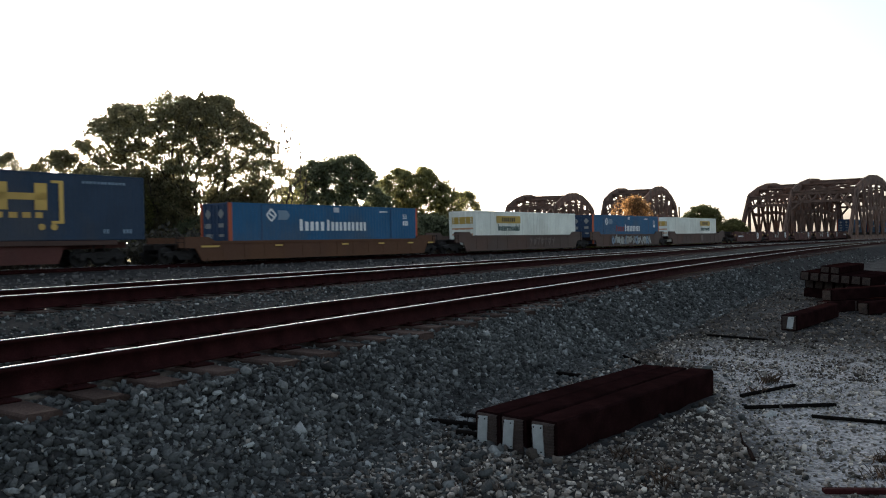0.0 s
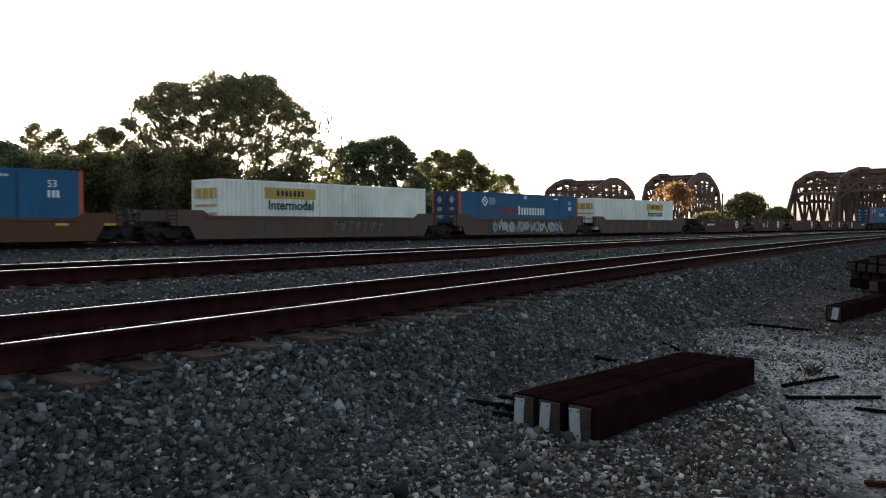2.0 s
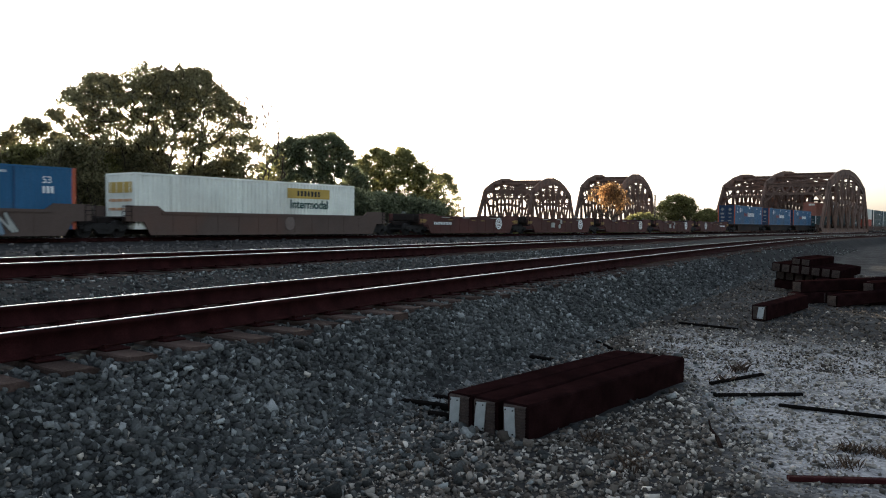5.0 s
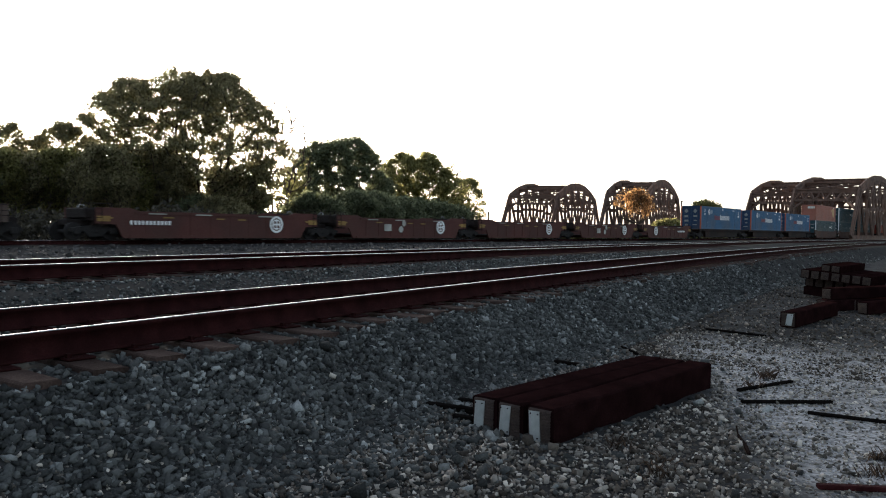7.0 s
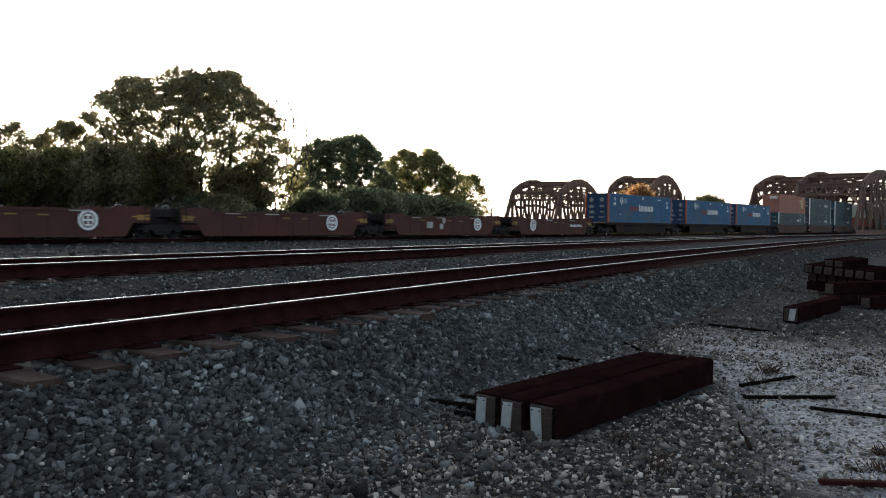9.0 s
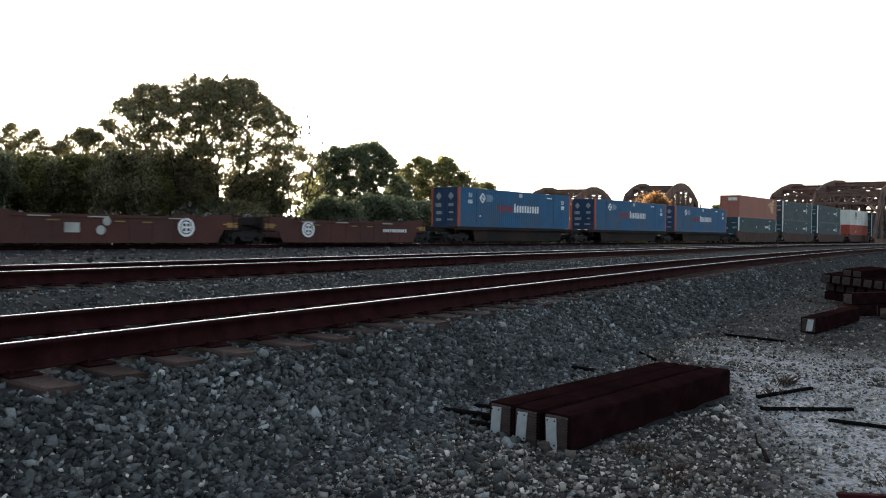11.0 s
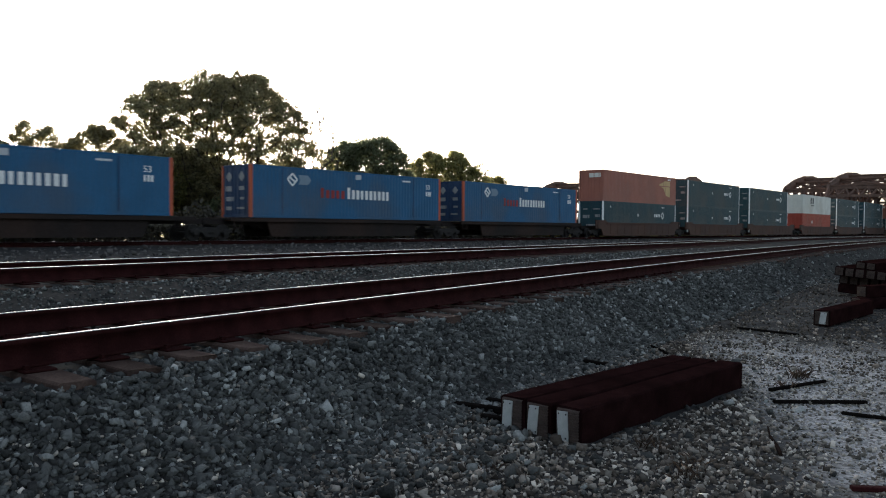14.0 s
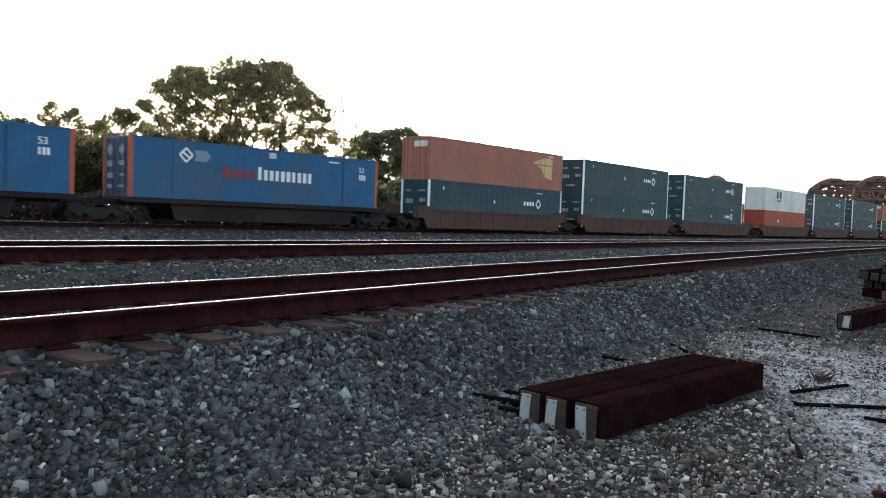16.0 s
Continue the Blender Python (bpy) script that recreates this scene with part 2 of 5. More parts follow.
# ---- the plan: s runs along the tracks, o across them, away from the camera ----
TH = 0.7204
AX = math.degrees(math.pi / 2 - TH)
UX, UY, NX, NY = math.sin(TH), math.cos(TH), -math.cos(TH), math.sin(TH)
RAIL_Z = 0.79
TRAIN_O = 37.07
TRAIN_Z = 0.68           # rail height under the train


def P(s, o, z=0.0):
    return Vector((UX * s + NX * o, UY * s + NY * o, z))


def near_o(s):
    """Middle of the near track, which slowly closes on the train's track."""
    s = np.clip(s, -12, 70)
    return 5.61 + 0.1463 * s - 0.0007 * s * s


def far_o(s):
    s = np.clip(s, -12, 70)
    return 10.21 + 0.1403 * s - 0.0001 * s * s


def far_z(s):
    """Rail height of the second track, which runs slightly downhill."""
    return 0.98 - 0.002 * np.clip(s, -12, 70)


def clamp01(x):
    return np.clip(x, 0, 1)


def smooth(x):
    x = clamp01(x)
    return x * x * (3 - 2 * x)


def ground_z(s, o):
    """Height of the ground: yard level, ballast beds of three tracks."""
    s, o = np.asarray(s, float), np.asarray(o, float)
    no, fo, fz = near_o(s), far_o(s), far_z(s)
    base = 0.42 * smooth((o - no + 1.5) / 3.0)

    def bed(mid, top, half, run):
        k = clamp01((np.abs(o - mid) - half) / run)
        return top * (1 - k) + base * k * 1.0
    z = np.maximum(base, bed(no, 0.552, 1.34, 0.86))
    z = np.maximum(z, bed(fo, fz - 0.225, 1.6, 1.5))
    z = np.maximum(z, bed(TRAIN_O, 0.47, 1.6, 1.6))
    return z


# ---- ground ----
def ground_material():
    m = mat("yard_ground", (0.036, 0.036, 0.036), 0.95, var=0.35, scale=0.8, fine=25, bump=0.5, dirt=(0.027, 0.028, 0.027), dirt_amount=0.6, spec=0.02)
    t = m.node_tree
    b = t.nodes["Principled BSDF"]
    dark = b.inputs["Base Color"].links[0].from_socket
    at = t.nodes.new("ShaderNodeAttribute")
    at.attribute_name = "pale"
    co = t.nodes.new("ShaderNodeTexCoord")
    vor = t.nodes.new("ShaderNodeTexVoronoi")
    vor.inputs["Scale"].default_value = 42
    t.links.new(co.outputs["Object"], vor.inputs["Vector"])
    n = t.nodes.new("ShaderNodeTexNoise")
    n.inputs["Scale"].default_value, n.inputs["Detail"].default_value = 1.6, 8
    t.links.new(co.outputs["Object"], n.inputs["Vector"])
    r = t.nodes.new("ShaderNodeValToRGB")
    r.color_ramp.elements[0].position, r.color_ramp.elements[0].color = 0.08, (0.12, 0.12, 0.122, 1)
    r.color_ramp.elements[1].position, r.color_ramp.elements[1].color = 0.9, (0.44, 0.44, 0.44, 1)
    t.links.new(vor.outputs["Color"], r.inputs[0])
    ad = t.nodes.new("ShaderNodeMath")
    ad.operation = "MULTIPLY_ADD"
    t.links.new(n.outputs[0], ad.inputs[0])
    ad.inputs[1].default_value = 2.4
    ad.inputs[2].default_value = -1.2
    su = t.nodes.new("ShaderNodeMath")
    su.operation, su.use_clamp = "ADD", True
    t.links.new(at.outputs["Fac"], su.inputs[0])
    t.links.new(ad.outputs[0], su.inputs[1])
    fa = t.nodes.new("ShaderNodeMath")
    fa.operation, fa.use_clamp = "MULTIPLY", True
    t.links.new(su.outputs[0], fa.inputs[0])
    t.links.new(at.outputs["Fac"], fa.inputs[1])
    x = t.nodes.new("ShaderNodeMix")
    x.data_type = "RGBA"
    t.links.new(fa.outputs[0], x.inputs[0])
    t.links.new(dark, x.inputs[6])
    t.links.new(r.outputs[0], x.inputs[7])
    t.links.new(x.outputs[2], b.inputs["Base Color"])
    return m


def pale_at(s, o):
    """1 where the yard is surfaced with pale crushed stone."""
    s = np.asarray(s, float)
    edge = np.minimum(1.3 + 0.55 * (s - 4.8), near_o(s) - 2.5)
    return smooth((edge - o) / 1.0 + 0.35) * smooth((s - 4.0) / 1.2) * (0.2 + 0.8 * smooth((12.4 - s) / 2.6))


def build_ground():
    ss = np.concatenate([[-4000, -1500, -600, -250, -120, -60, -30, -15], np.arange(-10, 30, 0.25), np.arange(30, 90, 1.5), [95, 105, 120, 150, 200, 260, 330, 420, 600, 1000, 1800, 4000]])
    oo = np.concatenate([[-4000, -1500, -500, -150, -60, -25, -12, -8], np.arange(-6, 0, 0.5), np.arange(0, 22, 0.2), np.arange(22, 33, 2.0), np.arange(33, 42, 0.5), [45, 55, 80, 120, 200, 400, 900, 2000, 4000]])
    S, O = np.meshgrid(ss, oo)
    z = ground_z(S, O)
    rng = np.random.RandomState(3)
    near = (np.abs(S) < 90) & (np.abs(O) < 21)
    z = z + np.where(near, rng.normal(0, 0.006, S.shape), 0)
    co = np.stack([UX * S + NX * O, UY * S + NY * O, z], -1).reshape(-1, 3)
    h, w = S.shape
    i = np.arange(h * w).reshape(h, w)
    faces = np.stack([i[:-1, :-1], i[:-1, 1:], i[1:, 1:], i[1:, :-1]], -1).reshape(-1, 4)
    me = raw_mesh("ground", co, faces, ground_material())
    at = me.attributes.new("pale", "FLOAT", "POINT")
    at.data.foreach_set("value", pale_at(S, O).ravel().astype(np.float32))
    tagged(part("ground", me, None), "grey ballast beds and pale crushed stone yard", "ground", kind="structure")


build_ground()


def shard(rng):
    """A broken stone: a block whose corners are knocked in unevenly."""
    b = bmesh.new()
    for x in (-1, 1):
        for y in (-1, 1):
            for z in (-1, 1):
                b.verts.new(np.array([x, y, z]) * rng.uniform(0.35, 1.0, 3))
    r = bmesh.ops.convex_hull(b, input=b.verts[:])
    bmesh.ops.delete(b, geom=[g for g in r["geom_interior"] if isinstance(g, bmesh.types.BMVert)], context="VERTS")
    bmesh.ops.triangulate(b, faces=b.faces[:])
    b.verts.index_update()
    out = np.array([v.co for v in b.verts]), np.array([[v.index for v in f.verts] for f in b.faces])
    b.free()
    return out


SHARDS = [shard(np.random.RandomState(700 + i)) for i in range(28)]


def stones(name, s, o, size, material, rng, label):
    """Angular broken stones of one kind, strewn over the ground."""
    allco, allf, base0 = [], [], 0
    pick = rng.randint(0, len(SHARDS), len(s))
    for k, (tv, tf) in enumerate(SHARDS):
        m = pick == k
        n = int(m.sum())
        if not n:
            continue
        sz = size[m]
        co = tv[None] * (sz[:, None, None] * rng.uniform(0.75, 1.25, (n, 1, 3)) * np.array([1.25, 0.95, 0.68]))
        q = rng.normal(0, 1, (n, 4))
        q[:, 1:3] *= 0.36
        q /= np.linalg.norm(q, axis=1)[:, None]
        w, x, y, z = q.T
        rot = np.stack([np.stack([1 - 2 * (y * y + z * z), 2 * (x * y - z * w), 2 * (x * z + y * w)], -1),
                        np.stack([2 * (x * y + z * w), 1 - 2 * (x * x + z * z), 2 * (y * z - x * w)], -1),
                        np.stack([2 * (x * z - y * w), 2 * (y * z + x * w), 1 - 2 * (x * x + y * y)], -1)], 1)
        co = np.einsum("nij,nvj->nvi", rot, co)
        co += np.stack([UX * s[m] + NX * o[m], UY * s[m] + NY * o[m], ground_z(s[m], o[m]) + sz * rng.uniform(-0.9, 0.85, n)], -1)[:, None]
        allco.append(co.reshape(-1, 3))
        allf.append((tf[None] + len(tv) * np.arange(n)[:, None, None] + base0).reshape(-1, 3))
        base0 += n * len(tv)
    me = raw_mesh(name, np.concatenate(allco), np.concatenate(allf), material)
    return tagged(part(name, me, None), label, "gravel", kind="stuff")


def clear_of_ties(s, o):
    """False under the three stacked ties."""
    x, y = UX * s + NX * o - 1.033, UY * s + NY * o - 5.536
    c = math.sqrt(0.5)
    u, v = (x - y) * c, (x + y) * c
    return ~((u > -0.72) & (u < 0.19) & (v > -0.06) & (v < 2.75))


def strew():
    rng = np.random.RandomState(11)

    def field(n, s0, s1, o0, o1, power=1.0):
        return s0 + (s1 - s0) * rng.uniform(0, 1, n) ** power, rng.uniform(o0, o1, n)
    # dark ballast, as offsets from the near track: shoulder, then between the tracks, then further off
    s1, o1 = field(26000, -1.5, 9.0, -2.5, -1.34)
    s6, o6 = field(3600, -1.5, 9.0, -3.1, -2.45)
    s2, o2 = field(15000, 9.0, 24.0, -2.6, -1.25, 1.4)
    s3, o3 = field(15000, -2.0, 26.0, 1.2, 3.4)
    s4, o4 = field(6000, 24.0, 60.0, -3.2, 3.4, 1.5)
    s5, o5 = field(17000, -1.5, 16.0, -1.4, 1.3)
    crib = np.abs((s5 + 2.0 + 0.26) % 0.52 - 0.26) > 0.15
    s5, o5 = s5[crib], o5[crib]
    s, o = np.concatenate([s1, s2, s3, s4, s5, s6]), np.concatenate([o1, o2, o3, o4, o5, o6])
    free = np.abs(np.abs(o) - 0.7525) > 0.13
    s, o = s[free], o[free]
    o = o + near_o(s)
    size = rng.lognormal(math.log(0.0225), 0.22, len(s)) * (1 + np.clip((s - 9) / 40, 0, 0.4)) * np.where(o > near_o(s) + 1.15, 0.78, 1.0)
    stones("ballast_stones", s, o, np.clip(size, 0.012, 0.05), M_STONE, rng, "dark grey angular crushed stone ballast beside the track")
    # the same ballast and gravel going on, thinner, to the sides and behind the viewer
    s = np.concatenate([rng.uniform(-12, -1.4, 6000), rng.uniform(-12, 9, 2500)])
    o = near_o(s) + np.concatenate([rng.uniform(-3.2, -1.3, 6000), -3.0 - rng.exponential(0.5, 2500)])
    stones("side_ballast", s, o, np.clip(rng.lognormal(math.log(0.024), 0.35, len(s)), 0.013, 0.06), M_STONE, rng, "dark ballast stones running on along the track")
    s = np.concatenate([rng.uniform(-7, 14, 3500), rng.uniform(-7, 0.7, 3500)])
    o = np.concatenate([-rng.exponential(1.2, 3500) + 0.3, rng.uniform(-0.3, 3.0, 3500)])
    stones("loose_gravel", s, o, np.clip(rng.lognormal(math.log(0.017), 0.4, len(s)), 0.008, 0.045), M_PALESTONE, rng, "loose pale gravel thinning out over the yard")
    # rubble on the old bed between the second track and the train
    s = rng.uniform(-14, 75, 6500)
    o = far_o(s) + 1.7 + (TRAIN_O - 1.7 - far_o(s) - 1.7) * rng.uniform(0, 1, len(s))
    stones("rubble", s, o, np.clip(rng.lognormal(math.log(0.05), 0.4, len(s)), 0.02, 0.11), M_RUBBLE, rng, "dark rubble and stones between the tracks")
    # mixed pale stones at the toe and in the yard
    s1, o1 = field(36000, 0.5, 9.0, 0.0, 4.4)
    # the patch frays out at its edges
    fray = np.random.RandomState(12)
    s1, o1 = s1 - fray.exponential(0.25, len(s1)), o1 - fray.exponential(0.25, len(o1))
    s2, o2 = field(1800, -0.5, 12.0, 2.6, 4.6)
    s3, o3 = field(5000, 9.0, 28.0, -3.0, 6.5, 1.4)
    s4, o4 = field(500, 0.0, 26.0, 4.0, 9.0)
    s, o = np.concatenate([s1, s2, s3, s4]), np.concatenate([o1, o2, o3, o4])
    dense = rng.uniform(0, 1, len(s)) > 0.75 * pale_at(s, o)
    keep = dense & (np.abs(o - near_o(s)) > 1.25) & clear_of_ties(s, o)
    s, o = s[keep], o[keep]
    size = rng.lognormal(math.log(0.0112), 0.36, len(s))
    stones("pale_stones", s, o, np.clip(size, 0.006, 0.028), M_PALESTONE, rng, "pale limestone chips mixed into the yard gravel")
    s, o = field(24000, 4.2, 12.5, -1.0, 4.6)
    keep = (pale_at(s, o) > 0.3) & clear_of_ties(s, o)
    s, o = s[keep], o[keep]
    stones("fine_chips", s, o, np.clip(rng.lognormal(math.log(0.0085), 0.35, len(s)), 0.004, 0.02), M_PALESTONE, rng, "fine pale limestone chips packed into the yard surface")
    s, o = field(28000, 0.5, 9.5, -0.2, 4.5)
    s, o = s - fray.exponential(0.25, len(s)), o - fray.exponential(0.25, len(o))
    size = rng.lognormal(math.log(0.0134), 0.34, len(s))
    keep = rng.uniform(0, 1, len(s)) > 0.95 * pale_at(s, o)
    s2, o2 = field(24000, 9.0, 28.0, -3.0, 6.5, 1.6)
    s, o = np.concatenate([s[keep], s2]), np.concatenate([o[keep], o2])
    size = np.concatenate([size[keep], rng.lognormal(math.log(0.017), 0.35, len(s2))])
    keep = (o < near_o(s) - 2.2) & clear_of_ties(s, o)
    stones("yard_stones", s[keep], o[keep], (np.clip(size, 0.007, 0.04) * (1 - 0.35 * pale_at(s, o)))[keep], M_YARDSTONE, rng, "small dark stones scattered over the yard")


strew()


# ---- tracks ----
def rail_mesh(name, pts, material, prof):
    """A rail profile (across, up) swept along pts."""
    co, n, k = [], len(pts), len(prof)
    for i in range(n):
        d = (pts[min(i + 1, n - 1)] - pts[max(i - 1, 0)]).normalized()
        side = Vector((-d.y, d.x, 0))
        co += [pts[i] + side * a + Vector((0, 0, b)) for a, b in prof]
    faces = [(i * k + j, i * k + (j + 1) % k, (i + 1) * k + (j + 1) % k, (i + 1) * k + j) for i in range(n - 1) for j in range(k)]
    return raw_mesh(name, np.array(co), np.array(faces), material)


WEB = [(-0.07, -0.18), (0.07, -0.18), (0.065, -0.165), (0.012, -0.15), (0.01, -0.045), (0.034, -0.036), (0.036, -0.006), (-0.036, -0.006), (-0.034, -0.036), (-0.01, -0.045), (-0.012, -0.15), (-0.065, -0.165)]
HEAD = [(-0.017, -0.008), (0.017, -0.008), (0.015, -0.001), (0.01, 0.0), (-0.01, 0.0), (-0.015, -0.001)]


def tie_mesh(name, material, length=2.6, w=0.23, h=0.18, seed=0):
    rng = random.Random(seed)
    b = bmesh.new()
    n = 6
    rows = []
    for i in range(n + 1):
        y = -length / 2 + length * i / n
        j = [rng.uniform(-0.006, 0.006) for _ in range(8)]
        c = 0.014
        pts = [(-w / 2 + c, -h), (w / 2 - c, -h), (w / 2, -h + c), (w / 2, -c), (w / 2 - c, 0), (-w / 2 + c, 0), (-w / 2, -c), (-w / 2, -h + c)]
        rows.append([b.verts.new((x + a, y + rng.uniform(-0.01, 0.01) * (i in (0, n)), z + a * 0.6)) for (x, z), a in zip(pts, j)])
    for i in range(n):
        for k in range(8):
            b.faces.new((rows[i][k], rows[i][(k + 1) % 8], rows[i + 1][(k + 1) % 8], rows[i + 1][k]))
    b.faces.new(rows[0])
    b.faces.new(rows[-1][::-1])
    return mesh_of(name, b, material)


def track(of, zf, s0, s1, label, ties_from, ties_to, seed, worn=1.0):
    root = thing("railway_track", Matrix.Identity(4), label, "railway track")
    ss = np.concatenate([np.arange(s0, 70, 2.0), np.arange(70, s1, 20.0)])
    for side in (-0.7525, 0.7525):
        pts = [P(s, of(s) + side, zf(s)) for s in ss]
        r = part("rail", rail_mesh("rail", pts, M_RUSTRAIL, WEB), None, root)
        part("rail_head", rail_mesh("rail_head", pts, M_RAILHEAD, [(x * worn, z) for x, z in HEAD]), None, r, "polished running surface")
    meshes = [tie_mesh("tie", M_OLDTIE, 2.6 + 0.05 * i, seed=seed + i) for i in range(4)]
    pb = bmesh.new()
    box(pb, -0.1, 0.1, -0.18, 0.18, 0, 0.018, 0.006)
    box(pb, -0.08, -0.05, -0.14, -0.1, 0.018, 0.045)
    box(pb, 0.05, 0.08, 0.1, 0.14, 0.018, 0.045)
    plate = mesh_of("tie_plate", pb, M_RUSTRAIL)
    rng = random.Random(seed)
    s = ties_from
    while s < ties_to:
        t = part("tie", meshes[rng.randrange(4)], None, root)
        t.matrix_world = Matrix.Translation(P(s, of(s) + rng.uniform(-0.06, 0.06), zf(s) - 0.2)) @ pose(0, 0, 0, 0, 0, AX + rng.uniform(-1.5, 1.5))
        if s < 16:
            for side in (-0.7525, 0.7525):
                q = part("tie_plate", plate, None, t)
                q.matrix_parent_inverse = t.matrix_world.inverted()
                q.matrix_world = Matrix.Translation(P(s, of(s) + side, zf(s) - 0.2)) @ pose(0, 0, 0, 0, 0, AX)
        s += 0.52
    return root


track(near_o, lambda s: RAIL_Z, -40, 400, "worn main line track on timber ties, polished rail heads", -2, 60, 20, 0.85)
track(far_o, far_z, -40, 400, "second main line track with rusty rails in ballast", 0, 50, 40, 1.5)
track(lambda s: TRAIN_O, lambda s: TRAIN_Z, -150, 420, "rusty track under the freight train", 10, 60, 60, 1.7)


# ---- stacked ties and scrap in the yard ----
def railroad_tie(m, label, length=2.58, w=0.24, h=0.245, plate=True, seed=0, group="stacked ties", tilt=0.0, shift=0.0):
    """A creosoted tie along y; its near end is at y = 0."""
    root = thing("railroad_tie", m, label, "railroad tie", group)
    me = tie_mesh("timber", M_TIE, length, w, h, seed)
    t = part("timber", me, None, root)
    t.location = (0, length / 2, h)
    b = bmesh.new()
    rng = random.Random(seed)
    n = 11
    pr = [(-0.004, 0.015)]
    for i in range(n):
        z, dz = 0.02 + (h - 0.04) * i / n, (h - 0.04) / n
        d = 0.013 + rng.uniform(0, 0.006)
        pr += [(d, z), (d, z + dz * 0.72), (0.009, z + dz * 0.78), (0.009, z + dz * 0.98)]
    pr.append((-0.004, h - 0.015))
    lo = [b.verts.new((-w / 2 + 0.015, -y, z)) for y, z in pr]
    hi = [b.verts.new((w / 2 - 0.026, -y, z)) for y, z in pr]
    for i in range(len(pr) - 1):
        b.faces.new((lo[i], lo[i + 1], hi[i + 1], hi[i]))
    part("end_grain", b, M_ENDGRAIN, root, "brown sawn end with ridged grain")
    if plate:
        b = bmesh.new()
        prism(b, [(shift - w * 0.37 - tilt, 0.034), (shift + 0.002 - tilt, 0.03), (shift + 0.002 + tilt, h - 0.03), (shift - w * 0.37 + tilt, h - 0.034)], -0.024, -0.016)
        p = part("end_plate", b, M_GALV, root, "bright galvanised anti-split plate")
        for x, z in ((-w * 0.33, 0.05), (-w * 0.06, 0.05), (-w * 0.33, h - 0.05), (-w * 0.06, h - 0.05)):
            b = bmesh.new()
            disc(b, x + shift, z, 0.006, -0.028, -0.022, 8)
            part("nail_head", b, M_SCRAP, p)
    return root


# ---- truss bridges ----
def truss_bridge(m, label, span=76.0, width=13.5, hip=9.6, top=13.4, panels=8):
    """A through truss with a curved top chord; x runs along it, y across, the deck at z = 0."""
    root = thing("truss_bridge", m, label, "railway bridge", "truss bridges over the canal")
    dx = span / panels

    def zt(i):
        if i in (0, panels):
            return 0.0
        k = (i - panels / 2) / (panels / 2 - 1)
        return top - (top - hip) * k * k

    def member(name, p, q, w, h):
        b = bmesh.new()
        p, q = Vector(p), Vector(q)
        off = (q - p).cross(Vector((0, 1, 0)))
        off = off.normalized() * h * 0.32 if off.length > 1e-3 else Vector((0, 0, 0))
        # two flanges and a web
        beam(b, p + off, q + off, w, h * 0.3, (0, 1, 0))
        beam(b, p - off, q - off, w, h * 0.3, (0, 1, 0))
        beam(b, p, q, w * 0.55, h * 0.5, (0, 1, 0))
        part(name, b, M_TRUSS, root)
    for y in (0, width):
        for i in range(panels):
            a, c = (i * dx, y, zt(i)), ((i + 1) * dx, y, zt(i + 1))
            member("end_post" if i in (0, panels - 1) else "top_chord", a, c, 1.2, 1.3)
            member("bottom_chord", (i * dx, y, 0), ((i + 1) * dx, y, 0), 0.6, 0.8)
        for i in range(1, panels):
            member("vertical_post", (i * dx, y, 0), (i * dx, y, zt(i)), 0.9, 1.05)
            if i < panels / 2:
                member("diagonal_brace", (i * dx, y, zt(i)), ((i + 1) * dx, y, 0), 0.75, 0.95)
            elif i > panels / 2:
                member("diagonal_brace", (i * dx, y, zt(i)), ((i - 1) * dx, y, 0), 0.75, 0.95)
            if 1 < i < panels - 1:
                for e in (-1, 1):
                    member("counter_brace", (i * dx, y, 0), ((i + e) * dx, y, zt(i + e) * (1 if 0 < i + e < panels else 0.5)), 0.5, 0.65)
                member("sub_strut", (i * dx - dx / 2, y, zt(i) * 0.5), (i * dx + dx / 2, y, zt(i) * 0.5), 0.5, 0.6)
    for i in range(1, panels):
        member("top_strut", (i * dx, 0, zt(i) + 0.25), (i * dx, width, zt(i) + 0.3), 0.6, 0.7)
        if i < panels - 1:
            member("top_lateral", (i * dx, 0, zt(i)), ((i + 1) * dx, width, zt(i + 1)), 0.3, 0.25)
            member("top_lateral", (i * dx, width, zt(i)), ((i + 1) * dx, 0, zt(i + 1)), 0.3, 0.25)
        if 1 < i < panels - 1:
            member("sway_strut", (i * dx, 0, zt(i) - 3.0), (i * dx, width, zt(i) - 3.0), 0.5, 0.7)
            for k in range(3):
                ya, yb = width * k / 3, width * (k + 1) / 3
                member("sway_brace", (i * dx, ya, zt(i)), (i * dx, yb, zt(i) - 3.0), 0.4, 0.5)
                member("sway_brace", (i * dx, yb, zt(i)), (i * dx, ya, zt(i) - 3.0), 0.4, 0.5)
    # portal frames with lattice and knees
    for end in (0, panels):
        i = 1 if end == 0 else panels - 1
        sgn = -1 if end == 0 else 1

        def on(y, z):
            return (i * dx + sgn * dx * (1 - z / zt(i)), y, z)
        z1, z0 = zt(i) - 0.2, zt(i) - 2.0
        b = bmesh.new()
        beam(b, on(0, z1), on(width, z1), 0.6, 0.55)
        beam(b, on(0, z0), on(width, z0), 0.6, 0.55)
        n = 6
        for k in range(n):
            ya, yb = width * k / n, width * (k + 1) / n
            beam(b, on(ya, z0), on((ya + yb) / 2, z1), 0.3, 0.32)
            beam(b, on((ya + yb) / 2, z1), on(yb, z0), 0.3, 0.32)
        part("portal_lattice", b, M_TRUSS, root)
        for ya, yb in ((0, 2.2), (width, width - 2.2)):
            b = bmesh.new()
            beam(b, on(ya, z0 - 2.2), on(yb, z0), 0.4, 0.4)
            part("knee_brace", b, M_TRUSS, root)
